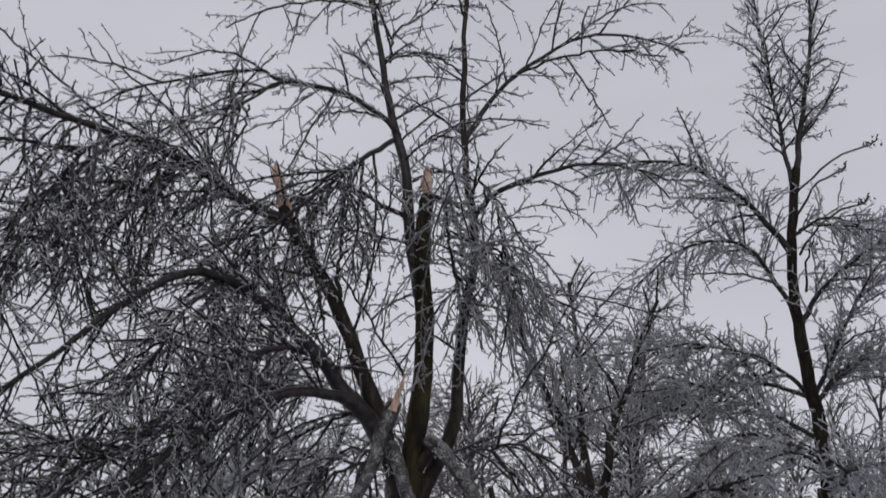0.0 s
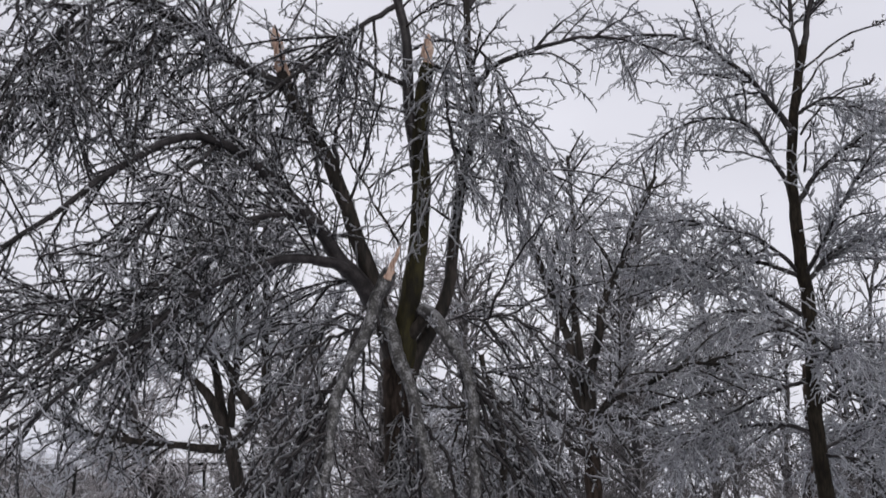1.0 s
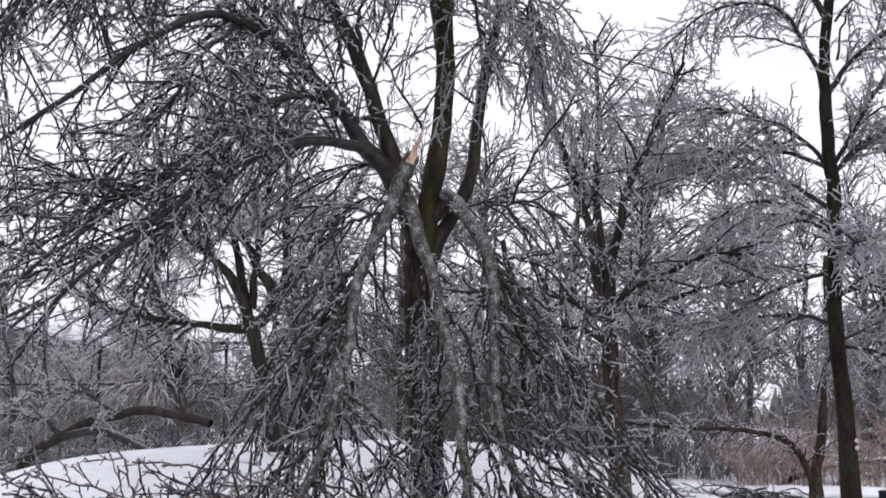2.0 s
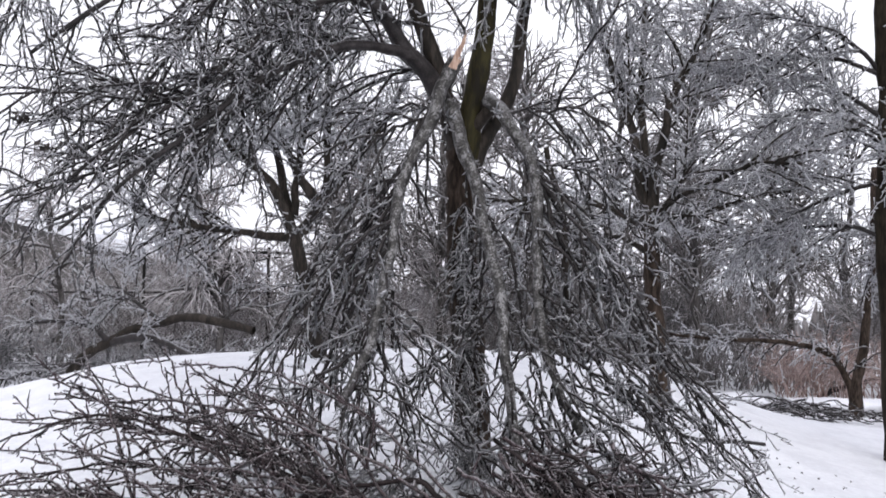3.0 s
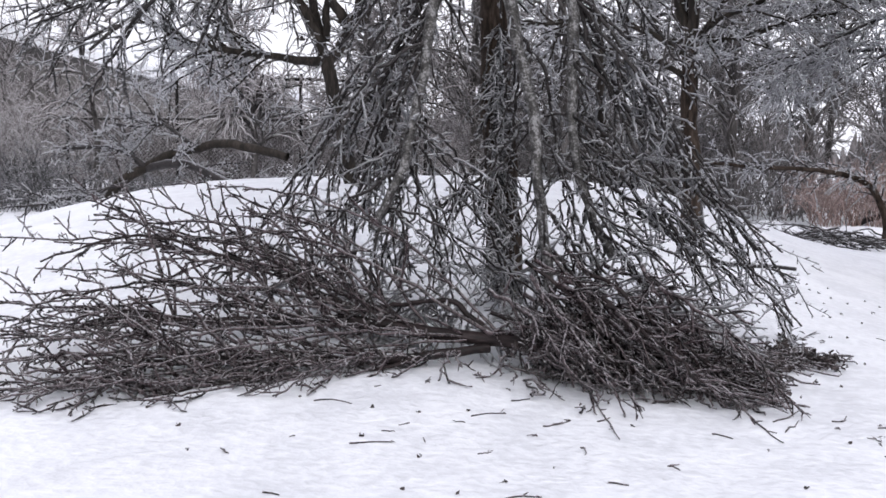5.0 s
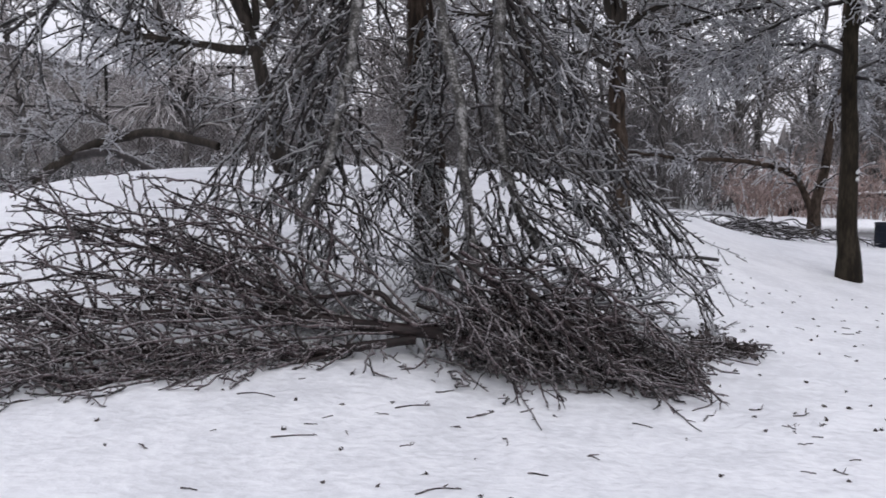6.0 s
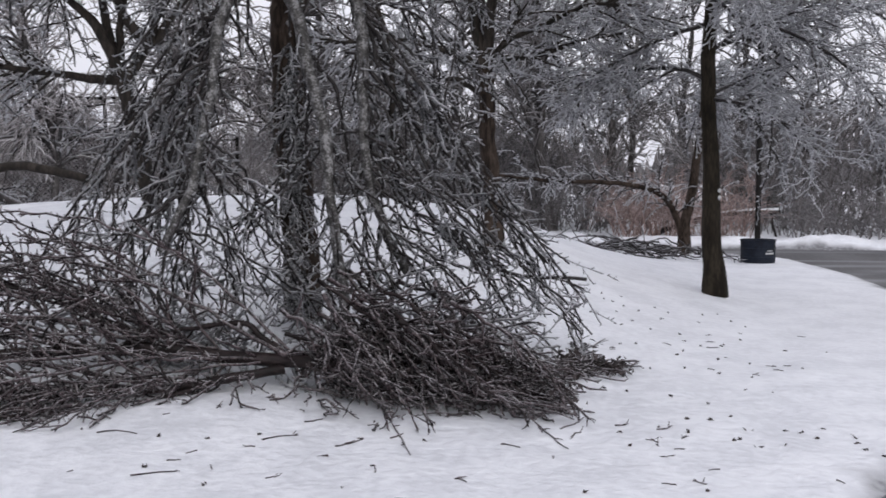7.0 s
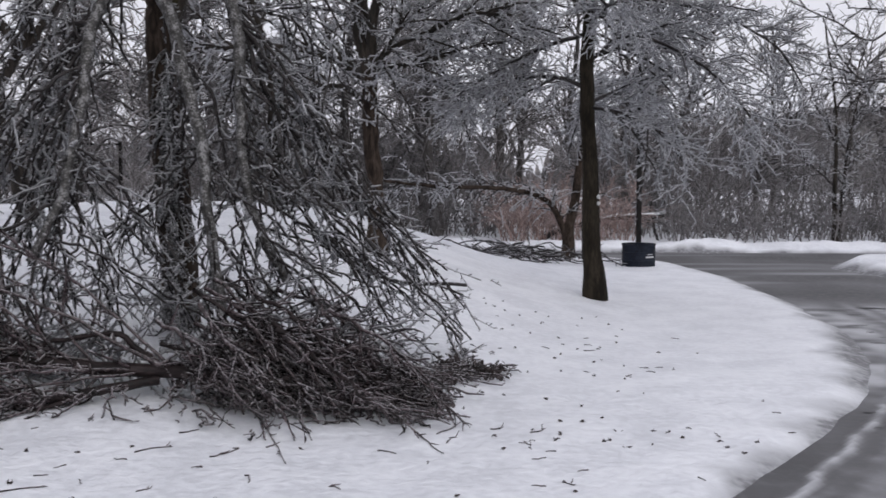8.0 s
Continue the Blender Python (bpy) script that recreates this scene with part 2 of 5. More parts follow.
def sample(P, R, idx, u):
    k = P.shape[1]
    f = u * (k - 1)
    i = np.minimum(f.astype(int), k - 2)
    w = (f - i)[:, None]
    a, b = P[idx, i], P[idx, i + 1]
    t = b - a
    t /= np.linalg.norm(t, axis=1, keepdims=True) + 1e-9
    return a + (b - a) * w, t, R[idx, i]


def spawn(sets, per_m, length, angle=(35, 70), droop=0.0, wander=0.25, k=5, radius=(0.008, 0.005), u0=0.1, bias=(0, 0, 0), taper=0.5, g=None, floor=None, kink=0.13):
    """Side shoots along every line of sets; all of them at once. droop: how fast they bend down, per metre."""
    g = g or rng
    outP, outR = [], []
    for P, R in sets:
        L = np.linalg.norm(np.diff(P, axis=1), axis=2).sum(1)
        count = g.poisson(L * per_m)
        idx = np.repeat(np.arange(len(P)), count)
        if not len(idx):
            continue
        u = u0 + (1 - u0) * g.random(len(idx))
        o, t, r = sample(P, R, idx, u)
        rnd = g.normal(size=o.shape)
        side = rnd - (rnd * t).sum(1, keepdims=True) * t
        side /= np.linalg.norm(side, axis=1, keepdims=True) + 1e-9
        a = np.radians(g.uniform(*angle, len(idx)))[:, None]
        d = np.cos(a) * t + np.sin(a) * side + np.array(bias)
        d /= np.linalg.norm(d, axis=1, keepdims=True) + 1e-9
        ln = g.uniform(*length, len(idx)) * (1 - taper * u)
        step = (ln / (k - 1))[:, None]
        pts = [o]
        curl = g.normal(0, wander, o.shape)
        for s in range(k - 1):
            pts.append(pts[-1] + d * step)
            d = d + np.array([0, 0, -1.0]) * droop * step + curl * step + g.normal(0, kink, o.shape)
            d /= np.linalg.norm(d, axis=1, keepdims=True) + 1e-9
        Q = np.stack(pts, 1)
        if floor is not None:
            Q[:, :, 2] = np.maximum(Q[:, :, 2], floor(Q[:, :, 0], Q[:, :, 1]) + 0.01)
        base = np.minimum(radius[0], r * 0.8)[:, None]
        outP.append(Q)
        rr = base + (np.minimum(radius[1], base) - base) * np.linspace(0, 1, k)[None]
        rr[:, -1] *= 0.6
        outR.append(rr)
    if not outP:
        return []
    return [(np.concatenate(outP), np.concatenate(outR))]


def ramify(sets, gap, length, angle=(35, 60), droop=0.3, k=7, radius=(0.009, 0.006), u0=0.1, u1=1.0, taper=0.5, bias=(0, 0, 0), zig=0.12, flat=0.6, g=None, floor=None, tip=0.7):
    """Side shoots at the nodes of every line, turn and turn about, each a little zigzag from bud to bud and sagging by droop per metre."""
    g = g or rng
    outP, outR = [], []
    for P, R in sets:
        if not len(P):
            continue
        L = np.linalg.norm(np.diff(P, axis=1), axis=2).sum(1) * (u1 - u0)
        count = np.floor(L / gap + g.random(len(P))).astype(int)
        idx = np.repeat(np.arange(len(P)), count)
        if not len(idx):
            continue
        j = np.arange(len(idx)) - np.repeat(np.cumsum(count) - count, count)
        u = u0 + (u1 - u0) * (j + g.uniform(0.1, 0.9, len(idx))) / np.repeat(count, count)
        o, t, r = sample(P, R, idx, u)
        up = np.where(np.abs(t[:, 2:]) > 0.85, [[1.0, 0.2, 0.0]], [[0.1, 0.15, 1.0]])
        A = np.cross(t, up)
        A /= np.linalg.norm(A, axis=1, keepdims=True) + 1e-9
        B = np.cross(t, A)
        phi = (g.uniform(0, 2 * np.pi, len(P))[idx] + np.pi * (j % 2) + g.normal(0, flat, len(idx)))[:, None]
        side = np.cos(phi) * A + np.sin(phi) * B
        a = np.radians(g.uniform(*angle, len(idx)))[:, None]
        d = np.cos(a) * t + np.sin(a) * side + np.array(bias)
        d /= np.linalg.norm(d, axis=1, keepdims=True) + 1e-9
        ln = g.uniform(0.0, 1.0, len(idx)) ** 1.5 * (length[1] - length[0]) + length[0]
        ln = ln * (1 - taper * u)
        step = (ln / (k - 1))[:, None]
        pts, curl = [o], g.normal(0, 0.25, o.shape)
        lat = np.cross(d, g.normal(size=o.shape))
        lat /= np.linalg.norm(lat, axis=1, keepdims=True) + 1e-9
        for q in range(k - 1):
            w = d + lat * zig * (1 if q % 2 else -1) + g.normal(0, zig * 0.6, o.shape)
            pts.append(pts[-1] + w * step)
            d = d + np.array([0, 0, -1.0]) * droop * step + curl * step
            d /= np.linalg.norm(d, axis=1, keepdims=True) + 1e-9
        Q = np.stack(pts, 1)
        if floor is not None:
            Q[:, :, 2] = np.maximum(Q[:, :, 2], floor(Q[:, :, 0], Q[:, :, 1]) + 0.01)
        base = np.minimum(radius[0] * g.uniform(0.8, 1.2, len(idx)), np.maximum(r * 0.85, 0.004))[:, None]
        rr = base + (np.minimum(radius[1], base) - base) * np.linspace(0, 1, k)[None]
        rr[:, -1] *= tip
        outP.append(Q)
        outR.append(rr)
    return [(np.concatenate(outP), np.concatenate(outR))] if outP else []


def spurs(sets, gap, length=(0.02, 0.07), radius=(0.0075, 0.0065), u0=0.08, g=None, floor=None, angle=(45, 85), k=2):
    """The stubby ice-cased spurs and buds that stand off along every twig."""
    return ramify(sets, gap, length, angle, 0.0, k, radius, u0, 1.0, 0.2, zig=0.2, flat=1.0, g=g, floor=floor, tip=0.85)


def value_noise(x, y, seed=0):
    """Smooth noise, -1 to 1."""
    g = np.random.default_rng(seed).uniform(-1, 1, (64, 64))
    xi, yi = np.floor(x).astype(int), np.floor(y).astype(int)
    fx, fy = x - xi, y - yi
    fx, fy = fx * fx * (3 - 2 * fx), fy * fy * (3 - 2 * fy)
    a, b = g[xi % 64, yi % 64], g[(xi + 1) % 64, yi % 64]
    c, d = g[xi % 64, (yi + 1) % 64], g[(xi + 1) % 64, (yi + 1) % 64]
    return (a * (1 - fx) + b * fx) * (1 - fy) + (c * (1 - fx) + d * fx) * fy


# ---- ground: snow with a mound, ploughed banks and the bare road ----
def snow_edge(x, y):
    """How far inside the snow a place lies, in metres; negative on the road."""
    lawn = sum(np.interp(y + q, [-30, 0, 3.7, 5.5, 7.1, 8.4, 10.6, 13.3, 16.8, 19.4, 20.2, 20.7, 21.3, 22.3, 25, 40], [-22, -1.85, 0.62, 1.96, 3.06, 3.82, 4.48, 4.76, 4.8, 4.4, 3.4, 1.5, -2, -8, -30, -200]) for q in (-0.9, -0.45, 0.0, 0.45, 0.9)) / 5 - x
    far = y - np.interp(x, [-60, -20, -8, 0, 3, 10, 60], [40, 33, 27.0, 22.6, 21.7, 21.4, 21.2])
    right = x - np.interp(y, [-30, 0, 5, 10, 14, 16, 18, 19.3, 20, 60], [-10, 6, 8.5, 9.6, 8.3, 7.4, 6.9, 7.5, 60, 200])
    return lawn, far, right


def ground_z(x, y):
    x, y = np.asarray(x, float), np.asarray(y, float)
    dx, dy = x + 4.2, y - 15
    q = (dx / np.where(dx > 0, 5.0, 5.9)) ** 2 + (dy / np.where(dy < 0, 7.6, 6.0)) ** 2
    z = 1.13 * np.exp(-(q**2))
    lawn, far, right = snow_edge(x, y)
    rag = 0.03 * value_noise(x * 0.9, y * 0.9, 3) + 0.006 * value_noise(x * 3.3, y * 3.3, 4)
    d = np.maximum(np.maximum(lawn * 0.75, far), right * 0.7) + rag
    s = np.clip((d + 0.08) / 0.36, 0, 1)
    cover = s * s * (3 - 2 * s)
    z = z * cover + 0.10 * cover - 0.035
    near = np.exp(-((np.hypot(x, y - 10) / 40) ** 2))
    z += cover * near * (0.020 * value_noise(x * 1.1, y * 1.1, 5) + 0.010 * value_noise(x * 3.1, y * 3.1, 6) + 0.008 * value_noise(x * 5.7, y * 5.7, 7))
    lump = 0.75 + 0.35 * value_noise(x * 1.3, y * 1.3, 8) + 0.25 * value_noise(x * 4.1, y * 4.1, 9)
    z += 0.12 * lump * np.exp(-(((far - 0.8) / 0.6) ** 2)) * (x > -14)
    z += 0.17 * lump * np.exp(-(((right - 0.8) / 0.7) ** 2)) * (y < 20.5)
    z += 0.3 * np.clip((far - 6) / 25, 0, 1)
    z += 0.16 * lump * np.exp(-(((x - 5.5) / 0.75) ** 2) - (((far - 0.5) / 0.5) ** 2))
    return z


def axis_steps(fine_lo, fine_hi, step, lo, hi):
    fine = list(np.arange(fine_lo, fine_hi, step))
    up, s = [fine_hi], step
    while up[-1] < hi:
        s *= 1.25
        up.append(up[-1] + s)
    down, s = [fine_lo], step
    while down[-1] > lo:
        s *= 1.25
        down.append(down[-1] - s)
    return np.array(down[:0:-1] + fine + up)


def smooth_step(v, lo, hi):
    q = np.clip((v - lo) / (hi - lo), 0, 1)
    return q * q * (3 - 2 * q)


def keep_slush(ob, values):
    """How wet and dirty each spot is, 0 to 1, for the material."""
    at = ob.data.attributes.new("slush", "FLOAT", "POINT")
    at.data.foreach_set("value", np.asarray(values, np.float32).ravel())


def build_ground():
    xs, ys = axis_steps(-7, 9, 0.095, -600, 600), axis_steps(-1.5, 25, 0.095, -300, 900)
    X, Y = np.meshgrid(xs, ys, indexing="ij")
    V = np.stack([X, Y, ground_z(X, Y)], -1).reshape(-1, 3)
    i = (np.arange(len(xs) - 1)[:, None] * len(ys) + np.arange(len(ys) - 1)[None]).ravel()
    F = np.stack([i, i + len(ys), i + len(ys) + 1, i + 1], -1)
    snow = tagged(mesh_object("ground", V, F, SNOW), "crusted white snow over a low mound with ploughed banks", "snow", kind="structure")
    lawn, far, right = snow_edge(X, Y)
    p = np.maximum(np.maximum(lawn * 0.75, far * 1.5), right * 0.9) + 0.10 * value_noise(X * 1.7, Y * 1.7, 41) + 0.09 * value_noise(X * 5.3, Y * 5.3, 42) - 0.10 * np.exp(-(((Y - 9.3) / 1.6) ** 2)) * (lawn < 1.5)
    keep_slush(snow, 1 - smooth_step(p, -0.02, 0.32))
    xs, ys = axis_steps(1.0, 6.2, 0.042, -300, 300), axis_steps(4.2, 20, 0.052, -300, 300)
    X, Y = np.meshgrid(xs, ys, indexing="ij")
    # slush left by wheels: a bare gutter, a broken ridge beside it, and a thin trodden sheet further out
    lawn = -snow_edge(X, Y)[0]
    p = lawn * np.interp(Y, [0, 9, 12, 16], [0.75, 0.75, 0.95, 1.0]) + 0.025 * value_noise(X * 2.3, Y * 2.3, 45) + 0.02 * value_noise(X * 6.7, Y * 6.7, 46)
    near = 1 - smooth_step(Y, 7.3, 8.6)
    ridge = np.exp(-(((p - np.interp(Y, [5.2, 7.2], [0.14, 0.10])) / 0.030) ** 2)) * np.clip(0.75 + 0.5 * value_noise(X * 3.1, Y * 3.1, 47) + 0.55 * value_noise(X * 9.3, Y * 9.3, 52), 0.0, 1) * near
    along = value_noise(p * 9.0, (X + Y) * 0.55, 48)
    sheet = smooth_step(p, 0.12, 0.30) * np.clip(0.17 + 0.30 * along + 0.16 * value_noise(X * 7.1, Y * 7.1, 51) + 0.17 * (1 - near), 0, 1) * (1 - smooth_step(Y, 12.8, 13.8))
    rim = (1 - smooth_step(p, 0.10, 0.55)) * np.clip(0.55 + 0.55 * value_noise(X * 4.3, Y * 4.3, 49), 0, 1) * (1 - near) * (1 - smooth_step(Y, 12.0, 14.5))
    streak = 0.42 * smooth_step(value_noise(X * 0.35 + 0.1 * Y, Y * 2.2, 50), 0.1, 0.8) * smooth_step(Y, 14.5, 16)
    V = np.stack([X, Y, 0.022 * ridge + 0.006 * rim], -1).reshape(-1, 3)
    i = (np.arange(len(xs) - 1)[:, None] * len(ys) + np.arange(len(ys) - 1)[None]).ravel()
    F = np.stack([i, i + len(ys), i + len(ys) + 1, i + 1], -1)
    keep_slush(tagged(mesh_object("road", V, F, ASPHALT), "wet grey asphalt park road with slush streaks", "road", kind="structure"), np.clip(np.maximum.reduce([1.15 * ridge, sheet, rim, streak]), 0, 1))


build_ground()


def wheel_marks():
    """Short bare streaks where wheels and boots went through the slush."""
    g = np.random.default_rng(88)
    V, F = [], []
    for i in range(80):
        y = g.uniform(6.0, 13.2)
        x = float(snow_edge(0.0, y)[0]) + g.uniform(0.1, 2.2)
        a, b = g.uniform(0.05, 0.16), g.uniform(0.02, 0.05)
        n = len(V)
        for k in range(8):
            q = k * math.pi / 4
            V.append((x + a * math.cos(q) * g.uniform(0.7, 1.2), y + b * math.sin(q) * g.uniform(0.7, 1.2), 0.006))
        F += [(n, n + 1, n + 2, n + 3), (n, n + 3, n + 4, n + 7), (n + 4, n + 5, n + 6, n + 7)]
    tagged(mesh_object("slush_marks", V, F, ASPHALT, smooth=False), "dark bare streaks in the slush", "slush", kind="stuff")


wheel_marks()


# ---- trees ----
def leaf_clump(x, y, size, count, seed, z=None, leaf=1.0):
    """Curled dead leaves and seed heads in a ragged bunch."""
    g = np.random.default_rng(seed)
    z = float(ground_z(x, y)) if z is None else z
    o = g.normal(0, 1, (count, 3)) * np.array([size, size, size * 0.45]) + np.array([x, y, z + size * 0.45])
    o[:, 2] = np.maximum(o[:, 2], z + 0.004)
    a, b = g.normal(size=(count, 3)), g.normal(size=(count, 3))
    a /= np.linalg.norm(a, axis=1, keepdims=True)
    b = np.cross(a, b)
    b /= np.linalg.norm(b, axis=1, keepdims=True)
    n = np.cross(a, b)
    w, h = leaf * g.uniform(0.010, 0.022, (count, 1)), leaf * g.uniform(0.015, 0.035, (count, 1))
    V = np.stack([o - a * h, o + b * w * 0.8 + n * w * 0.5, o + a * h, o - b * w * 0.8 + n * w * 0.5], 1).reshape(-1, 3)
    F = np.arange(count * 4).reshape(-1, 4)
    return V, F


def bark_mesh(name, line, mat, parent, sides=10, lumpy=0.05, label=""):
    v, f = tube_data(*line, sides, lumpy)
    n = len(v)
    cap = np.array([[n - sides, n - sides + 1, n - sides + 2, n - sides + 3]])
    ob = mesh_object(name, v, np.concatenate([f, cap]), mat, parent)
    if label:
        ob["label"] = label
    return ob


def flare(line, foot=1.5, over=0.12):
    P, R = line
    u = np.linspace(0, 1, R.shape[1])
    return P, R * (1 + (foot - 1) * np.exp(-u / over))


def twigs_part(sets, parent, mat=TWIG, name="twig_mass", sides=3, lumpy=0.34):
    if not sum(len(P) for P, R in sets):
        return None
    v, f = join_tubes(sets, sides, lumpy)
    ob = mesh_object(name, v, f, mat, parent)
    ob["kind"] = "stuff"
    return ob


def branch_parts(sets, parent, mat, most, name="branch", sides=5):
    """The longest shoots as branches of their own; the others stay for the twig mass."""
    rest = []
    for P, R in sets:
        L = np.linalg.norm(np.diff(P, axis=1), axis=2).sum(1)
        order = np.argsort(-L)
        for i in order[:most]:
            v, f = tube_data(P[i : i + 1], R[i : i + 1] * 1.1, sides)
            mesh_object(name, v, f, mat, parent)
        rest.append((P[order[most:]], R[order[most:]]))
    return rest


def broken_tree():
    tree = thing("broken_tree", (-1.76, 8.37, 0.45), "ice-glazed weeping tree with snapped limbs on a snow mound", "tree")
    t = limb([(-1.76, 8.37, 0.82), (-1.81, 8.36, 1.53), (-1.86, 8.35, 2.20), (-1.87, 8.35, 2.74), (-1.86, 8.34, 3.08)], 0.132, 0.118, 26)
    t[0][0, 0, 2] = 0.3
    bark_mesh("trunk", flare(t, 1.2), BROWN_BARK, tree, 14)
    A, B = limb([(-1.86, 8.35, 2.70), (-1.88, 8.30, 3.03), (-1.97, 8.19, 3.43), (-2.07, 8.10, 3.79), (-2.19, 8.07, 4.17), (-2.34, 7.98, 4.59), (-2.51, 7.87, 4.92), (-2.64, 7.83, 5.19), (-2.71, 7.81, 5.37)], 0.085, 0.05), limb([(-1.85, 8.35, 2.72), (-1.80, 8.31, 3.10), (-1.75, 8.28, 3.44), (-1.70, 8.29, 3.81), (-1.65, 8.30, 4.19), (-1.64, 8.30, 4.54), (-1.66, 8.30, 4.74), (-1.63, 8.31, 5.15), (-1.60, 8.31, 5.41), (-1.57, 8.32, 5.54)], 0.10, 0.06)
    C = limb([(-1.84, 8.36, 2.72), (-1.75, 8.36, 2.98), (-1.61, 8.41, 3.24), (-1.49, 8.49, 3.55), (-1.43, 8.55, 3.90), (-1.37, 8.56, 4.44), (-1.24, 8.58, 5.00), (-1.23, 8.58, 5.42), (-1.26, 8.57, 5.86), (-1.26, 8.57, 6.48), (-1.21, 8.58, 7.18), (-1.14, 8.59, 7.98)], 0.075, 0.02, 26)
    bark_mesh("limb", A, BARK, tree, 10)
    bark_mesh("limb", B, MOSSY, tree, 12, label="mossy green upright limb")
    bark_mesh("limb", C, BARK, tree, 10)
    crown = []
    for k, ln in enumerate([
        limb([(-2.65, 7.83, 5.23), (-2.82, 7.71, 5.30), (-3.02, 7.58, 5.41), (-3.21, 7.39, 5.55), (-3.44, 7.18, 5.66), (-3.74, 6.80, 5.70), (-3.99, 6.42, 5.70), (-4.21, 6.04, 5.70), (-4.43, 5.62, 5.54), (-4.56, 5.25, 5.19)], 0.056, 0.016, 26), limb([(-1.68, 8.35, 4.65), (-1.72, 8.34, 4.96), (-1.75, 8.33, 5.43), (-1.77, 8.28, 5.89), (-1.87, 8.26, 6.42), (-1.93, 8.24, 6.85), (-2.00, 8.23, 7.44), (-2.11, 8.20, 7.98), (-2.30, 8.09, 8.38)], 0.062, 0.016), limb([(-1.98, 8.13, 3.38), (-2.09, 8.00, 3.61), (-2.23, 7.85, 3.79), (-2.35, 7.71, 3.99), (-2.60, 7.53, 4.28), (-2.79, 7.35, 4.45), (-2.96, 7.17, 4.54), (-3.16, 6.98, 4.55), (-3.35, 6.66, 4.30), (-3.54, 6.34, 3.98), (-3.73, 6.00, 3.61), (-3.92, 5.63, 3.25)], 0.082, 0.012, 26), limb([(-2.04, 8.06, 3.53), (-2.19, 7.86, 3.70), (-2.34, 7.61, 3.71), (-2.52, 7.34, 3.66), (-2.72, 7.06, 3.51), (-2.92, 6.76, 3.30), (-3.10, 6.46, 3.03), (-3.27, 6.14, 2.74), (-3.44, 5.82, 2.44), (-3.60, 5.49, 2.17)], 0.055, 0.01), limb([(-2.28, 7.84, 3.86), (-2.35, 7.61, 3.99), (-2.49, 7.35, 4.00), (-2.69, 7.18, 3.94), (-2.83, 6.90, 3.75), (-3.03, 6.60, 3.43), (-3.22, 6.29, 3.12), (-3.43, 5.94, 2.79), (-3.60, 5.60, 2.49)], 0.03, 0.01), limb([(-1.80, 8.27, 6.14), (-1.93, 8.14, 6.31), (-2.17, 7.97, 6.45), (-2.37, 7.81, 6.47), (-2.66, 7.61, 6.45), (-2.92, 7.41, 6.18), (-3.13, 7.21, 5.87), (-3.35, 7.00, 5.57)], 0.028, 0.009), limb([(-1.77, 8.33, 5.38), (-1.96, 8.34, 5.51), (-2.18, 8.39, 5.69), (-2.45, 8.41, 5.79), (-2.72, 8.44, 5.77), (-3.08, 8.42, 5.69), (-3.45, 8.38, 5.72)], 0.026, 0.009),
        limb([(-1.22, 8.58, 5.42), (-1.04, 8.50, 5.56), (-0.78, 8.43, 5.63), (-0.48, 8.36, 5.66), (-0.19, 8.27, 5.64), (0.14, 8.17, 5.53), (0.44, 8.06, 5.32)], 0.03, 0.009), limb([(-1.25, 8.58, 6.20), (-1.08, 8.70, 6.52), (-0.86, 8.73, 6.80), (-0.54, 8.75, 7.01), (-0.11, 8.77, 7.20), (0.35, 8.66, 7.06), (0.77, 8.54, 6.75)], 0.03, 0.009), limb([(-2.29, 8.04, 4.61), (-2.34, 8.13, 4.90), (-2.30, 8.25, 5.09), (-2.18, 8.38, 5.23)], 0.022, 0.008), limb([(-3.23, 7.39, 5.55), (-3.36, 7.22, 5.58), (-3.51, 7.03, 5.49), (-3.71, 6.82, 5.22), (-3.89, 6.60, 4.87), (-4.04, 6.39, 4.48)], 0.026, 0.009), limb([(-1.28, 8.57, 5.81), (-1.46, 8.64, 5.92), (-1.68, 8.71, 5.94), (-1.95, 8.75, 5.82)], 0.022, 0.008), limb([(-1.57, 8.32, 5.51), (-1.45, 8.24, 5.49), (-1.39, 8.15, 5.26), (-1.37, 8.10, 4.94), (-1.31, 8.06, 4.57), (-1.21, 8.03, 4.31)], 0.022, 0.008), limb([(-1.84, 8.26, 6.11), (-2.08, 8.00, 5.82), (-2.32, 7.83, 5.54), (-2.64, 7.62, 5.18), (-2.89, 7.42, 4.84), (-3.04, 7.25, 4.42)], 0.026, 0.009),
    ]):
        bark_mesh("limb", ln, LIMB_BARK, tree, 8)
        crown.append(ln)
    for ln in [limb([(-3.01, 7.04, 3.49), (-3.20, 6.63, 3.28), (-3.40, 6.30, 3.08), (-3.57, 5.98, 3.04), (-3.74, 5.63, 3.00), (-3.87, 5.29, 2.92), (-4.04, 5.04, 2.78)], 0.016, 0.006), limb([(-2.90, 7.09, 3.46), (-3.07, 6.80, 3.12), (-3.25, 6.49, 2.88), (-3.55, 6.10, 2.64), (-3.78, 5.73, 2.46), (-3.92, 5.39, 2.33)], 0.016, 0.006), limb([(-2.97, 7.17, 4.54), (-3.07, 6.80, 4.19), (-3.17, 6.53, 3.78), (-3.29, 6.25, 3.34), (-3.41, 5.95, 2.86), (-3.52, 5.65, 2.43)], 0.016, 0.006), limb([(-3.74, 6.80, 5.70), (-3.82, 6.41, 5.30), (-3.85, 6.03, 4.74), (-3.89, 5.77, 4.20), (-3.89, 5.52, 3.64)], 0.016, 0.006)]:
        bark_mesh("limb", ln, LIMB_BARK, tree, 7)
        crown.append(ln)
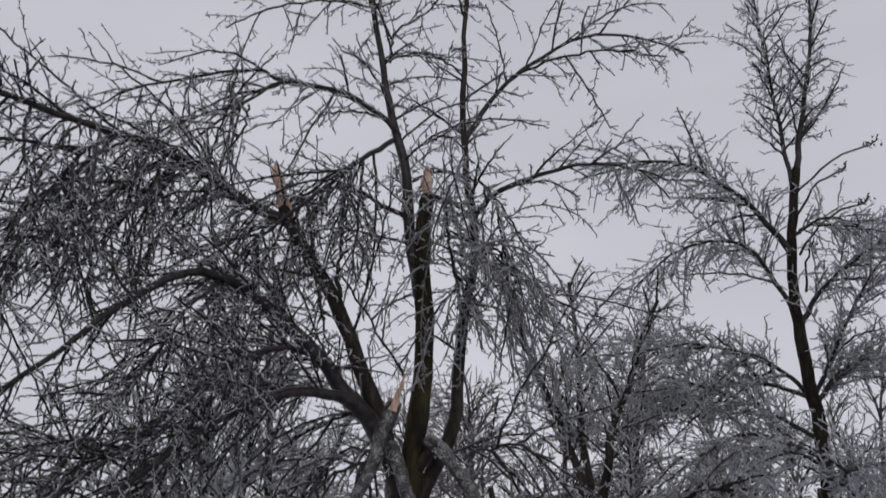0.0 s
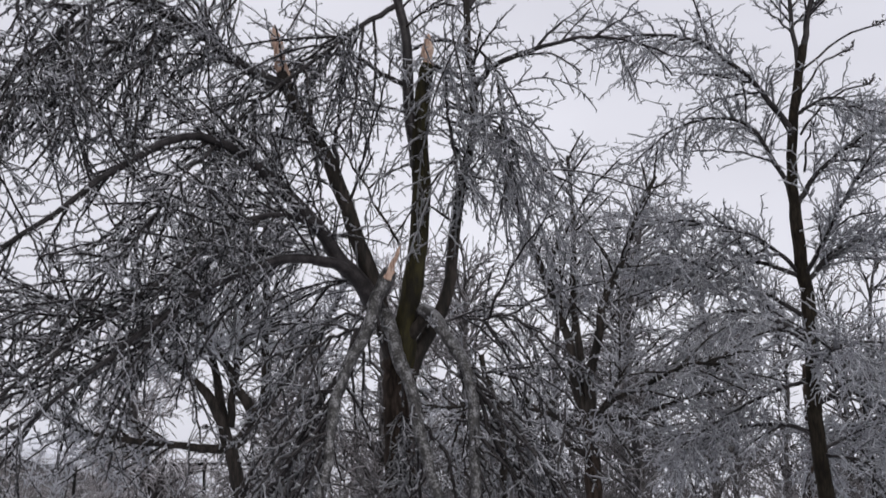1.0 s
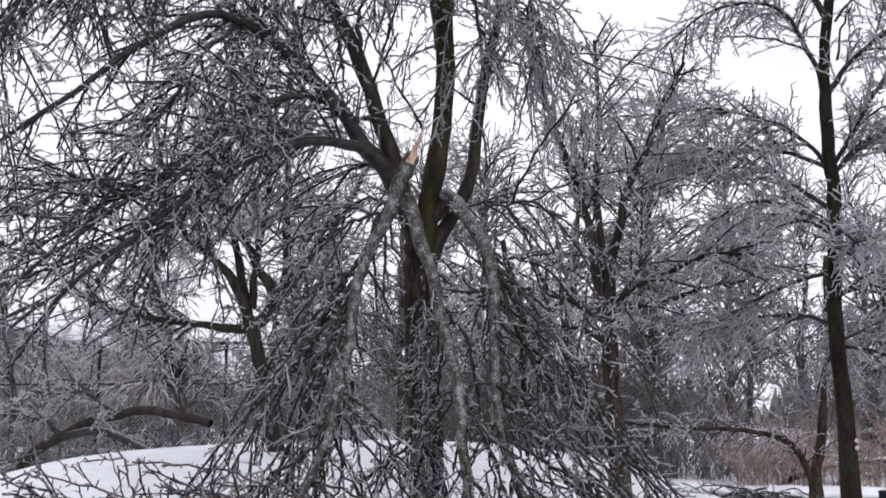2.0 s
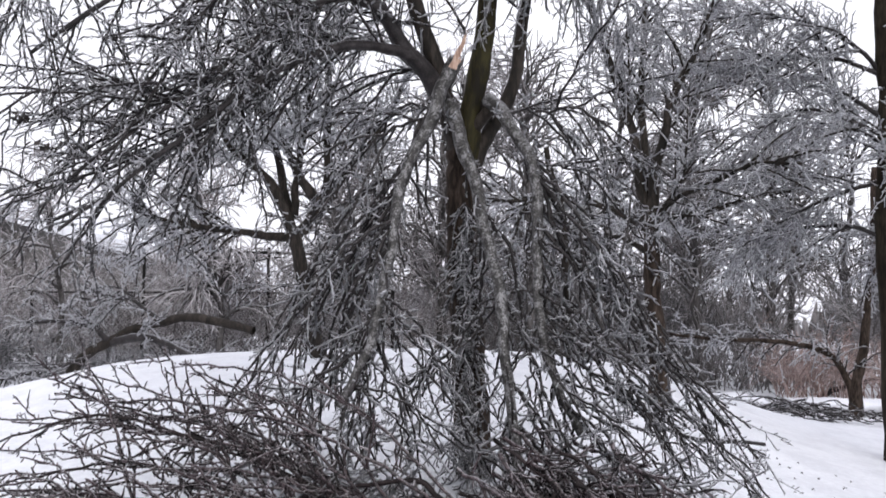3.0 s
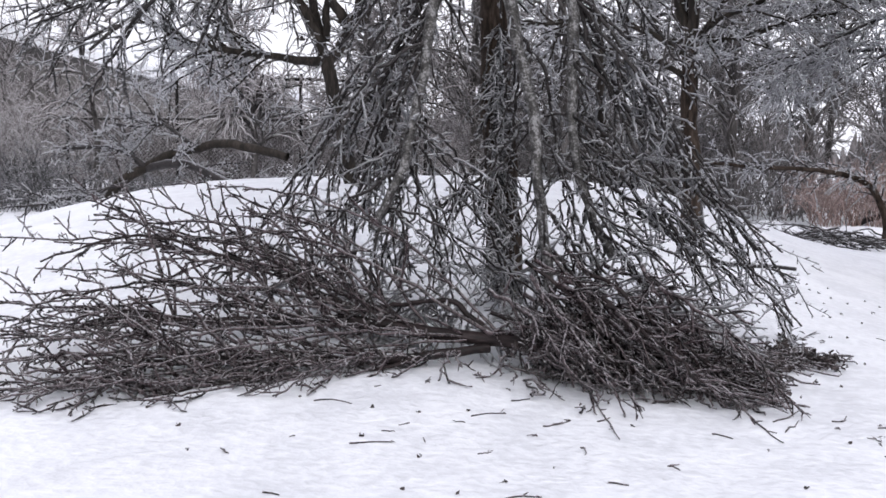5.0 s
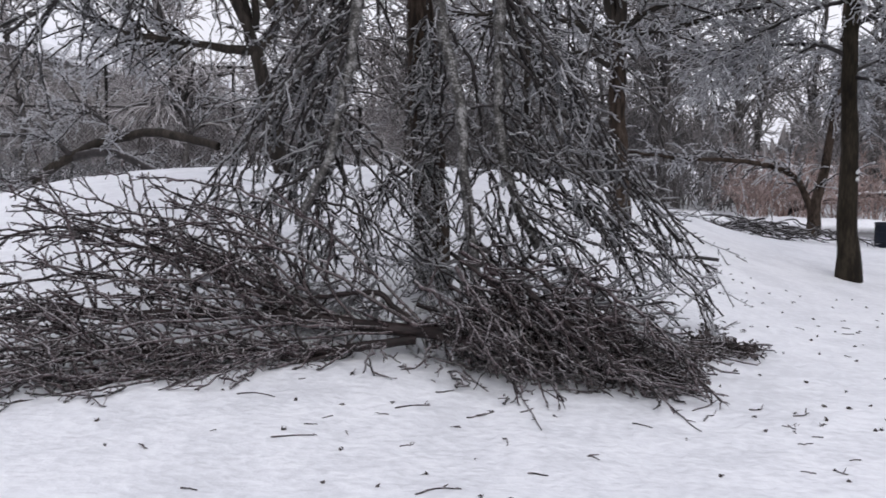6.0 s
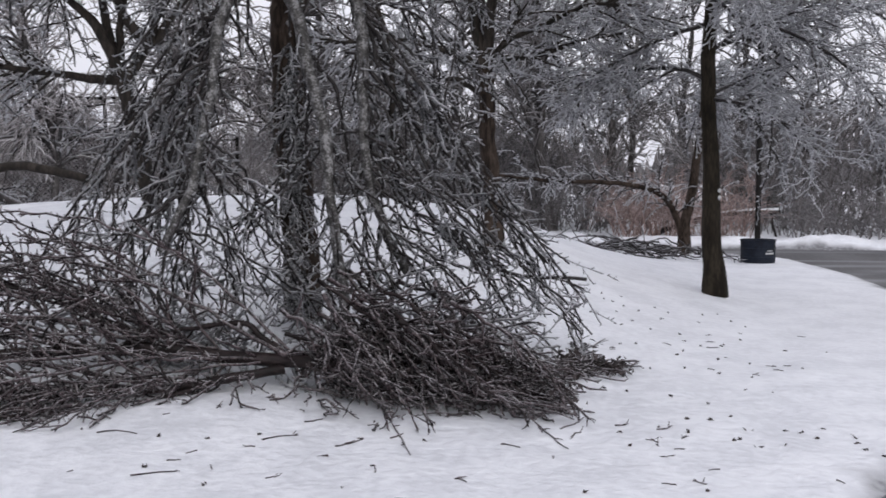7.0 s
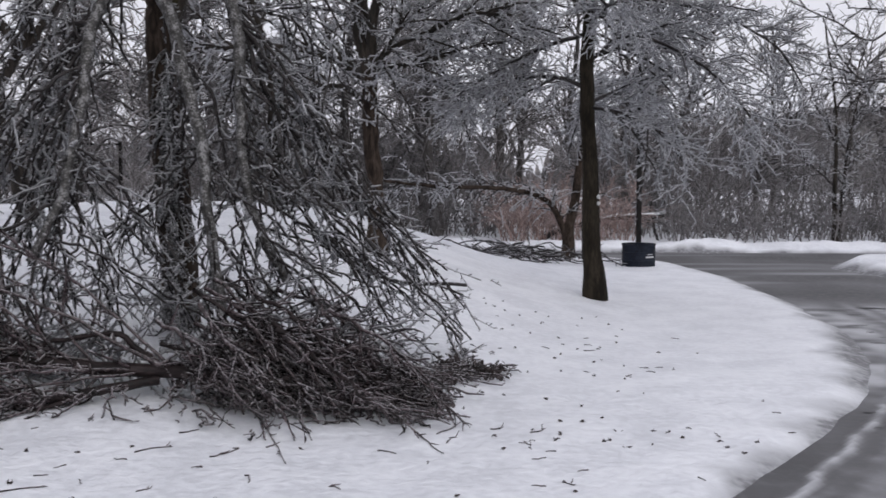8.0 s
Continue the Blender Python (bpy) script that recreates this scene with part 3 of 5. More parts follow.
    # finer boughs of the crown
    for pts, r0 in [
        ([(-2.71, 7.75, 6.55), (-2.93, 7.50, 6.55), (-3.35, 7.20, 6.36), (-3.64, 6.90, 6.15), (-3.89, 6.60, 5.82)], 0.017), ([(-2.71, 7.75, 6.54), (-2.92, 7.50, 6.30), (-3.04, 7.30, 6.10), (-3.29, 7.10, 5.90), (-3.52, 6.90, 5.68), (-3.73, 6.80, 5.44)], 0.016), ([(-1.97, 8.20, 7.47), (-2.26, 8.00, 7.47), (-2.58, 7.80, 7.37), (-2.82, 7.60, 7.19), (-3.10, 7.40, 6.94)], 0.014),
        ([(-2.88, 7.40, 6.15), (-2.88, 7.30, 5.87), (-2.98, 7.20, 5.63), (-3.03, 7.10, 5.34)], 0.010), ([(-1.86, 8.25, 6.90), (-1.81, 8.30, 7.23), (-1.52, 8.50, 7.56), (-1.30, 8.60, 7.97)], 0.014), ([(-1.90, 8.22, 6.91), (-1.62, 8.40, 7.05), (-1.40, 8.60, 7.04), (-1.16, 8.70, 6.75)], 0.012),
        ([(-1.77, 8.28, 5.90), (-1.48, 8.00, 5.91), (-1.25, 7.80, 5.81), (-1.06, 7.70, 5.50)], 0.012), ([(-1.24, 8.56, 5.80), (-1.03, 8.40, 5.53), (-0.96, 8.30, 5.19), (-0.95, 8.20, 4.79), (-0.98, 8.10, 4.42)], 0.013), ([(-1.79, 8.10, 3.91), (-1.90, 8.10, 4.11), (-2.08, 8.10, 4.46), (-2.29, 8.05, 4.81), (-2.35, 8.00, 4.97), (-2.19, 8.00, 5.10)], 0.013),
        ([(-1.24, 8.57, 4.98), (-1.01, 8.40, 5.02), (-0.92, 8.30, 4.77), (-0.64, 8.10, 4.48), (-0.29, 8.00, 4.22)], 0.013), ([(-0.82, 8.73, 6.85), (-0.29, 8.60, 6.92), (0.17, 8.50, 6.85), (0.60, 8.40, 6.65)], 0.014),
    ]:
        ln = limb(pts, r0, 0.007, 20, 0.008, len(crown))
        bark_mesh("limb", ln, BARK, tree, 6)
        crown.append(ln)
    g = np.random.default_rng(12)
    # weeping boughs on the side where the crown bows to the ground
    low = [crown[i] for i in (0, 10, 13, 17)]
    bowed = [crown[i] for i in (2, 3, 4, 14, 15, 16)]
    high = [crown[i] for i in (1, 5, 6, 7, 8, 9, 11, 12)] + crown[18:]
    left = ramify(bowed, 0.052, (0.3, 1.4), (22, 66), 0.40, 13, (0.0110, 0.0062), u0=0.16, u1=0.58, taper=0.3, bias=(-0.35, 0.15, 0.05), zig=0.10, flat=1.4, g=g)
    left += ramify(bowed, 0.15, (0.3, 1.2), (22, 60), 0.40, 12, (0.0105, 0.0062), u0=0.58, u1=0.95, taper=0.3, bias=(-0.4, 0.1, 0.0), zig=0.10, flat=1.2, g=g)
    left += ramify(low, 0.045, (0.3, 2.1), (25, 75), 0.42, 14, (0.0115, 0.0065), u0=0.12, taper=0.3, bias=(-0.2, 0.15, -0.4), zig=0.11, flat=1.7, g=g)
    upper = ramify(high, 0.13, (0.25, 1.3), (30, 62), 0.75, 10, (0.011, 0.006), u0=0.12, taper=0.3, bias=(0, 0, -0.12), zig=0.10, flat=1.1, g=g)
    stem = ramify([C, crown[1], A], 0.20, (0.4, 1.4), (40, 70), 0.7, 10, (0.012, 0.006), u0=0.4, zig=0.10, flat=1.2, g=g)
    second = ramify(left, 0.095, (0.10, 0.7), (30, 68), 0.6, 7, (0.0088, 0.0064), u0=0.10, taper=0.35, bias=(-0.05, 0, -0.10), zig=0.17, flat=1.6, g=g)
    second_up = ramify(upper + stem, 0.11, (0.10, 0.5), (30, 65), 0.6, 6, (0.009, 0.0062), u0=0.12, taper=0.35, bias=(0, 0, -0.08), zig=0.15, flat=1.0, g=g)
    third = spurs(left + second, 0.062, g=g)
    third_up = spurs(upper + stem + second_up + [c for c in crown[18:]], 0.058, g=g)
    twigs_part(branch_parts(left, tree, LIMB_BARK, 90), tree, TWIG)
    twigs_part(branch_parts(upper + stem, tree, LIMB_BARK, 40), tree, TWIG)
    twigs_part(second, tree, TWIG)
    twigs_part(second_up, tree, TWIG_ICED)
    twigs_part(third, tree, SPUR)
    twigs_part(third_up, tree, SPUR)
    # curtains that hang straight down beside the right-hand limb
    cur = ramify([limb([(-1.3, 8.3, 4.7), (-1.0, 8.0, 4.95), (-0.7, 7.8, 4.5)], 0.02, 0.01), limb([(-1.2, 8.5, 4.6), (-1.0, 8.6, 4.8), (-0.75, 8.7, 4.3), (-0.5, 8.8, 3.6)], 0.02, 0.01), crown[12]], 0.055, (0.6, 2.1), (30, 70), 2.2, 12, (0.0095, 0.006), u0=0.0, zig=0.08, flat=1.5, g=g)
    cur2 = ramify(cur, 0.12, (0.05, 0.35), (20, 50), 0.9, 5, (0.0085, 0.0065), zig=0.15, g=g)
    cur3 = spurs(cur + cur2, 0.06, g=g)
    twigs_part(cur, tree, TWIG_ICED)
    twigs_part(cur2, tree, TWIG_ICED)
    twigs_part(cur3, tree, SPUR)
    # snapped limbs that hang from the fork to the ground
    hang = [limb([(-1.82, 7.90, 3.65), (-1.90, 7.83, 3.45), (-1.94, 7.77, 3.25), (-2.04, 7.69, 3.00), (-2.12, 7.56, 2.73), (-2.16, 7.45, 2.43), (-2.16, 7.35, 2.10), (-2.20, 7.23, 1.78), (-2.24, 7.11, 1.46), (-2.39, 6.96, 1.08)], 0.06, 0.03, 26), limb([(-1.90, 8.03, 3.36), (-1.79, 7.96, 3.06), (-1.67, 7.88, 2.77), (-1.60, 7.79, 2.50), (-1.51, 7.71, 2.20), (-1.42, 7.62, 1.87), (-1.37, 7.53, 1.55), (-1.31, 7.44, 1.20), (-1.24, 7.35, 0.78), (-1.17, 7.26, 0.42)], 0.058, 0.034, 26), limb([(-1.63, 8.19, 3.40), (-1.49, 8.12, 3.28), (-1.34, 8.04, 3.04), (-1.23, 7.96, 2.83), (-1.19, 7.92, 2.59), (-1.19, 7.87, 2.29), (-1.17, 7.82, 1.96), (-1.13, 7.77, 1.59), (-1.03, 7.79, 1.22), (-0.85, 7.81, 0.86)], 0.06, 0.03, 26)]
    for ln in hang:
        bark_mesh("hanging_limb", ln, ICY_BARK, tree, 10, 0.08, "grey iced bark of a snapped hanging limb")
    bark_mesh("hanging_snag", limb([(-1.20, 8.45, 3.05), (-1.06, 8.48, 2.48), (-1.03, 8.40, 2.03), (-1.01, 8.35, 1.68), (-0.98, 8.30, 1.36)], 0.022, 0.038, 16, 0.012, 77), BARK, tree, 9, 0.12, "dark snapped end hanging beside the trunk")
    bark_mesh("limb", limb([(-1.85, 8.35, 3.11), (-1.72, 8.28, 3.22), (-1.61, 8.20, 3.34)], 0.06, 0.05, 8), BARK, tree, 9)
    g = np.random.default_rng(5)

    def sweep(o, e, lift, r0, seed):
        """A bough from o to e that leaves along its parent, bows outwards and runs out nearly straight."""
        o, e = np.array(o, float), np.array(e, float)
        m1 = o + (e - o) * 0.33 + np.array([g.normal(0, 0.05), g.normal(0, 0.10), lift])
        m2 = o + (e - o) * 0.68 + np.array([g.normal(0, 0.06), g.normal(0, 0.10), lift * 0.55])
        return limb([o, m1, m2, e], r0, 0.007, 20, 0.010, seed)

    skirt = []
    # brooms of boughs that spread from the hanging limbs down to the snow
    for h, u, count, lean, spread in [(0, 0.45, 1, -0.55, 0.35), (0, 0.57, 3, -0.35, 0.45), (0, 0.70, 6, -0.20, 0.6), (0, 0.82, 9, -0.05, 0.75), (0, 0.92, 9, 0.05, 0.85), (1, 0.5, 2, -0.15, 0.4), (1, 0.66, 4, 0.0, 0.5), (1, 0.8, 5, 0.1, 0.6), (2, 0.48, 2, 0.45, 0.35), (2, 0.60, 3, 0.5, 0.45), (2, 0.72, 6, 0.45, 0.6), (2, 0.82, 7, 0.5, 0.7), (2, 0.94, 7, 0.55, 0.7)]:
        for i in range(count):
            o = hang[h][0][0, int(min(0.98, max(0.1, u + g.uniform(-0.14, 0.12))) * 25)]
            way = np.array([lean + g.normal(0, spread), g.normal(0.05, 0.32), -1.0])
            way /= np.linalg.norm(way)
            e = o + way * g.uniform(0.7, 1.5)
            e[0] = np.clip(e[0], -3.9, 0.55)
            e[2] = max(e[2], float(ground_z(e[0], e[1])) + g.uniform(0.01, 0.22))
            skirt.append(sweep(o, e, g.uniform(-0.05, 0.16), g.uniform(0.009, 0.014), len(skirt)))
    # long outer boughs, out to both sides of the tent
    for i in range(24):
        if i < 9:
            o, e = hang[0][0][0, int(g.uniform(0.15, 0.8) * 25)], np.array([g.uniform(-3.95, -2.7), g.uniform(6.7, 8.6), g.uniform(0.35, 1.5)])
        elif i < 21:
            o, e = hang[2][0][0, int(g.uniform(0.25, 0.75) * 25)], np.array([g.uniform(-0.25, 0.5), g.uniform(7.4, 8.9), g.uniform(0.25, 1.0)])
        else:
            o, e = hang[1][0][0, int(g.uniform(0.3, 0.6) * 25)], np.array([g.uniform(-1.2, -0.5), g.uniform(7.0, 8.0), g.uniform(0.5, 1.2)])
        e[2] = max(e[2], float(ground_z(e[0], e[1])) + 0.1)
        skirt.append(sweep(o, e, g.uniform(-0.06, 0.12), g.uniform(0.013, 0.019), 150 + i))
    stick = limb([(-0.75, 8.6, 1.15), (-0.2, 8.9, 0.78), (0.49, 9.1, 0.70)], 0.020, 0.017, 14, 0.006, 99)
    fork = ramify(skirt, 0.50, (0.35, 0.95), (14, 38), 0.1, 11, (0.0120, 0.0075), u0=0.5, taper=0.25, bias=(0, 0, -0.2), zig=0.14, flat=1.1, g=g, floor=ground_z)
    skirt_all = skirt + fork
    side = ramify(skirt_all, 0.25, (0.08, 0.55), (32, 62), 0.25, 7, (0.0105, 0.0075), u0=0.22, taper=0.45, bias=(0, 0, -0.12), zig=0.12, flat=0.5, g=g, floor=ground_z)
    side2 = ramify(side, 0.19, (0.06, 0.28), (30, 55), 0.3, 5, (0.0088, 0.0066), u0=0.2, taper=0.3, zig=0.15, g=g, floor=ground_z)
    knobs = spurs(skirt_all + side + side2, 0.065, (0.02, 0.075), (0.0085, 0.0075), g=g, floor=ground_z)
    # pendant sprays along the hanging limbs, and the boughs beside them
    boughs = [limb([(-1.25, 8.2, 3.3), (-0.85, 8.1, 3.25), (-0.45, 8.0, 2.7)], 0.014, 0.008, 14, 0.012, 280), limb([(-1.3, 8.4, 2.9), (-0.9, 8.5, 2.85), (-0.45, 8.6, 2.3)], 0.014, 0.008, 14, 0.012, 281), limb([(-1.35, 8.1, 2.5), (-0.9, 7.9, 2.4), (-0.55, 7.8, 1.9)], 0.014, 0.008, 14, 0.012, 282), limb([(-1.95, 7.8, 3.2), (-2.35, 7.7, 3.05), (-2.85, 7.5, 2.35)], 0.016, 0.008, 14, 0.012, 283), limb([(-2.1, 7.6, 2.7), (-2.5, 7.7, 2.6), (-3.0, 7.8, 1.9)], 0.016, 0.008, 14, 0.012, 284), limb([(-1.9, 8.2, 3.3), (-2.4, 8.4, 3.4), (-3.0, 8.5, 2.8)], 0.018, 0.008, 14, 0.012, 285), limb([(-1.6, 8.45, 3.3), (-1.25, 8.8, 3.4), (-0.7, 9.0, 2.7)], 0.018, 0.008, 14, 0.012, 286), limb([(-1.95, 8.2, 3.5), (-2.3, 8.0, 3.6), (-2.8, 7.9, 3.0)], 0.018, 0.008, 14, 0.012, 287)]
    spray = ramify(boughs, 0.095, (0.3, 1.2), (25, 65), 0.9, 9, (0.0105, 0.0068), u0=0.1, taper=0.2, bias=(0, 0, -0.2), zig=0.12, flat=1.2, g=g)
    spray += ramify(hang, 0.18, (0.2, 0.75), (25, 60), 0.9, 8, (0.0105, 0.0068), u0=0.08, taper=0.2, bias=(0, 0.25, -0.1), zig=0.12, flat=1.3, g=g, floor=ground_z)
    spray2 = ramify(spray, 0.13, (0.06, 0.35), (28, 58), 0.6, 5, (0.009, 0.0066), u0=0.15, zig=0.16, g=g, floor=ground_z)
    knobs2 = spurs(spray + spray2, 0.06, g=g, floor=ground_z)
    # tips that have piled up on the snow before the trunk
    bed = [limb([(-3.0, 7.35, 0.45), (-2.3, 7.3, 0.42), (-1.4, 7.2, 0.38)], 0.02, 0.02), limb([(-2.6, 7.0, 0.3), (-2.0, 7.0, 0.36), (-1.2, 6.95, 0.3)], 0.02, 0.02), limb([(-3.5, 7.05, 0.62), (-2.7, 7.15, 0.60), (-1.9, 7.2, 0.50)], 0.02, 0.02), limb([(-2.7, 7.55, 0.85), (-2.0, 7.5, 0.80), (-1.2, 7.45, 0.72)], 0.02, 0.02), limb([(-1.2, 7.5, 0.72), (-0.6, 7.55, 0.58), (0.0, 7.65, 0.36)], 0.02, 0.02), limb([(-1.0, 7.9, 0.62), (-0.4, 7.95, 0.45), (0.15, 8.0, 0.28)], 0.02, 0.02)]
    pile = ramify(bed, 0.032, (0.15, 0.75), (30, 85), 0.2, 6, (0.010, 0.007), u0=0.0, taper=0.1, zig=0.15, flat=1.6, g=g, floor=ground_z)
    knobs += spurs(pile, 0.07, g=g, floor=ground_z)
    # sprigs that cling along the trunk
    cling = ramify([limb([(-1.80, 8.2, 2.6), (-1.78, 8.1, 1.6), (-1.72, 8.0, 0.5)], 0.03, 0.03)], 0.010, (0.12, 0.5), (15, 60), 1.5, 6, (0.009, 0.007), u0=0.0, taper=0.0, zig=0.2, flat=1.6, g=g, floor=ground_z)
    cling2 = spurs(cling, 0.06, g=g, floor=ground_z)
    for ln in skirt + boughs + [stick]:
        bark_mesh("branch", ln, LIMB_BARK, tree, 5)
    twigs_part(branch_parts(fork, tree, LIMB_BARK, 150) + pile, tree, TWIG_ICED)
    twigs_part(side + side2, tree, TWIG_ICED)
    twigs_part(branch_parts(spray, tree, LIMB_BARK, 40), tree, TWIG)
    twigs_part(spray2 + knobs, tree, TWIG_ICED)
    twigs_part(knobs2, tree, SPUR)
    twigs_part(cling, tree, TWIG)
    twigs_part(cling2, tree, TWIG_ICED)
    for i, q in enumerate([(-3.94, 5.61, 2.83), (-3.85, 5.68, 2.67), (-3.76, 5.86, 2.70), (-5.10, 12.24, 2.91)]):
        mesh_object("dead_leaf_tuft", *leaf_clump(q[0], q[1], 0.035, 26, 800 + i, q[2]), LEAF, tree, False)["label"] = "dark clinging dead leaves"
    # torn wood
    torn(tree, [(-2.67, 7.82, 5.26), (-2.71, 7.81, 5.44), (-2.77, 7.78, 5.74)], 0.058, 0.036, 0.55)
    torn(tree, [(-1.58, 8.32, 5.50), (-1.57, 8.32, 5.79)], 0.054, 0.040, 0.8)
    torn(tree, [(-1.82, 7.81, 3.57), (-1.72, 7.78, 3.80)], 0.036, 0.012, 0.4)
    bark_mesh("stub", limb([(-2.51, 7.87, 4.94), (-2.43, 7.85, 5.15)], 0.02, 0.015, 6), BARK, tree, 8)


def torn(parent, points, r0, r1, flat):
    """A splintered end of fresh wood."""
    P, R = limb(points, r0, r1, 9, 0.003)
    v, f = tube_data(P, R, 9, 0.18)
    v = v.reshape(9, 9, 3)
    axis = P[0, -1] - P[0, 0]
    axis /= np.linalg.norm(axis)
    v[-1] += axis[None] * np.random.default_rng(2).uniform(-0.03, 0.07, (9, 1))
    c = v.mean(1, keepdims=True)
    v = c + (v - c) * np.array([1.0, flat, 1.0])
    mesh_object("torn_wood", v.reshape(-1, 3), np.concatenate([f, [[72, 73, 74, 75], [75, 76, 77, 78], [78, 79, 80, 72]]]), TORN, parent, False)["label"] = "pale splintered fresh wood"


broken_tree()


def fallen_branch():
    b = thing("fallen_branch", (-2.1, 6.9, 0.1), "fallen iced branch lying on snow, brown wet bark", "fallen branch")
    main = limb([(-0.50, 7.00, 0.14), (-0.80, 6.86, 0.30), (-1.06, 6.82, 0.37), (-1.32, 6.84, 0.38), (-1.67, 6.84, 0.40), (-1.97, 6.81, 0.42), (-2.20, 6.79, 0.45), (-2.42, 6.75, 0.47), (-2.71, 6.68, 0.47), (-3.03, 6.59, 0.47), (-3.31, 6.50, 0.46), (-3.80, 6.28, 0.49), (-4.11, 6.14, 0.45)], 0.060, 0.026, 26)
    bark_mesh("limb", main, WET_BARK, b, 10, 0.06)
    sides = [limb([(-2.16, 6.78, 0.46), (-2.52, 6.80, 0.58), (-2.84, 6.78, 0.72), (-3.15, 6.75, 0.83), (-3.43, 6.66, 0.90), (-3.71, 6.57, 0.99), (-3.98, 6.46, 1.01), (-4.24, 6.35, 0.94), (-4.46, 6.19, 0.85)], 0.021, 0.007), limb([(-1.52, 6.85, 0.39), (-1.66, 6.84, 0.54), (-1.78, 6.83, 0.63), (-1.90, 6.83, 0.63), (-2.14, 6.83, 0.59), (-2.36, 6.80, 0.55), (-2.63, 6.76, 0.48)], 0.026, 0.009), limb([(-1.53, 6.82, 0.34), (-1.82, 6.68, 0.31), (-2.11, 6.53, 0.28), (-2.38, 6.43, 0.26), (-2.71, 6.29, 0.26), (-3.11, 6.10, 0.28), (-3.48, 5.89, 0.29), (-3.80, 5.68, 0.31)], 0.034, 0.016), limb([(-1.91, 6.61, 0.30), (-2.16, 6.46, 0.23), (-2.41, 6.31, 0.18), (-2.64, 6.16, 0.19), (-2.87, 6.00, 0.20), (-3.11, 5.76, 0.18), (-3.33, 5.51, 0.15), (-3.53, 5.27, 0.13)], 0.015, 0.007), limb([(-2.28, 6.79, 0.47), (-2.61, 6.93, 0.65), (-2.94, 7.01, 0.81), (-3.32, 6.94, 0.94), (-3.71, 6.86, 0.99), (-4.08, 6.76, 1.09), (-4.37, 6.68, 1.14)], 0.015, 0.007), limb([(-2.71, 6.68, 0.47), (-3.05, 6.63, 0.56), (-3.36, 6.59, 0.66), (-3.70, 6.46, 0.72), (-3.99, 6.28, 0.68), (-4.30, 6.07, 0.62)], 0.017, 0.007)]
    for s in sides:
        bark_mesh("side_branch", s, WET_BARK, b, 7)
    g = np.random.default_rng(15)
    fan = []
    for i in range(60):
        v = (i + g.random()) / 60
        # upper boughs arch away from the main limb, lower ones trail over the snow
        src = (main if v < 0.4 or i % 3 == 0 else sides[2 + i % 2])[0][0]
        o = src[int(g.uniform(0.30, 0.95) * (len(src) - 1))]
        x = g.uniform(-5.15, -2.9)
        y = 6.75 - 1.55 * max(0.0, v - 0.3) / 0.7 + g.normal(0, 0.16)
        h = (1.05 - 1.15 * v if v < 0.6 else 0.36 * (1 - v) / 0.4) * g.uniform(0.7, 1.1)
        e = np.array([min(x, o[0] - 0.45), y, 0.0])
        e[2] = float(ground_z(e[0], e[1])) + 0.02 + h * (0.75 + 0.25 * min(1.0, (e[0] + 5.1) / 0.9))
        arch = (0.30 - 0.26 * v) * g.uniform(0.3, 1.3)
        m1 = o + (e - o) * 0.35 + np.array([0, g.normal(0, 0.05), arch])
        m2 = o + (e - o) * 0.70 + np.array([0, g.normal(0, 0.05), arch * 0.8])
        fan.append(limb([o, m1, m2, e], g.uniform(0.010, 0.016), 0.0065, 20, 0.009, 40 + i))
    for i in range(22):
        src = sides[2 + i % 2][0][0]
        o = src[int(g.uniform(0.2, 0.85) * (len(src) - 1))]
        e = o + np.array([-g.uniform(0.35, 1.3), -g.uniform(0.3, 0.95), 0])
        e[1] = max(e[1], 4.95)
        e[2] = float(ground_z(e[0], e[1])) + g.uniform(0.01, 0.06)
        m = (o + e) / 2 + np.array([g.normal(0, 0.06), g.normal(0, 0.06), g.uniform(0.0, 0.12)])
        fan.append(limb([o, m, e], g.uniform(0.009, 0.013), 0.006, 16, 0.010, 140 + i))
    for i in range(8):
        src = (main if i % 4 == 1 else sides[2])[0][0]
        o = src[int(g.uniform(0.05, 0.45) * (len(src) - 1))]
        e = o + np.array([-g.uniform(0.0, 0.7), -g.uniform(0.2, 0.6), 0])
        e[2] = float(ground_z(e[0], e[1])) + g.uniform(0.01, 0.08)
        fan.append(limb([o, (o + e) / 2 + np.array([g.normal(0, 0.06), 0, g.uniform(0, 0.08)]), e], g.uniform(0.009, 0.013), 0.006, 16, 0.010, 170 + i))
    for ln in fan:
        bark_mesh("side_branch", ln, TWIG_BROWN, b, 5)
    stems = sides + fan
    one = ramify(stems + [main], 0.25, (0.10, 0.55), (28, 58), 0.12, 8, (0.0100, 0.0070), u0=0.1, taper=0.4, bias=(-0.1, 0, 0.03), zig=0.13, flat=0.9, g=g, floor=ground_z)
    two = ramify(one, 0.17, (0.05, 0.26), (25, 50), 0.1, 5, (0.0086, 0.0066), u0=0.2, taper=0.3, zig=0.14, g=g, floor=ground_z)
    three = spurs(stems + one + two, 0.07, (0.02, 0.075), (0.0088, 0.0078), g=g, floor=ground_z)
    twigs_part(branch_parts(one, b, TWIG_BROWN, 130) + two, b, TWIG_BROWN)
    twigs_part(three, b, SPUR_BROWN)


fallen_branch()


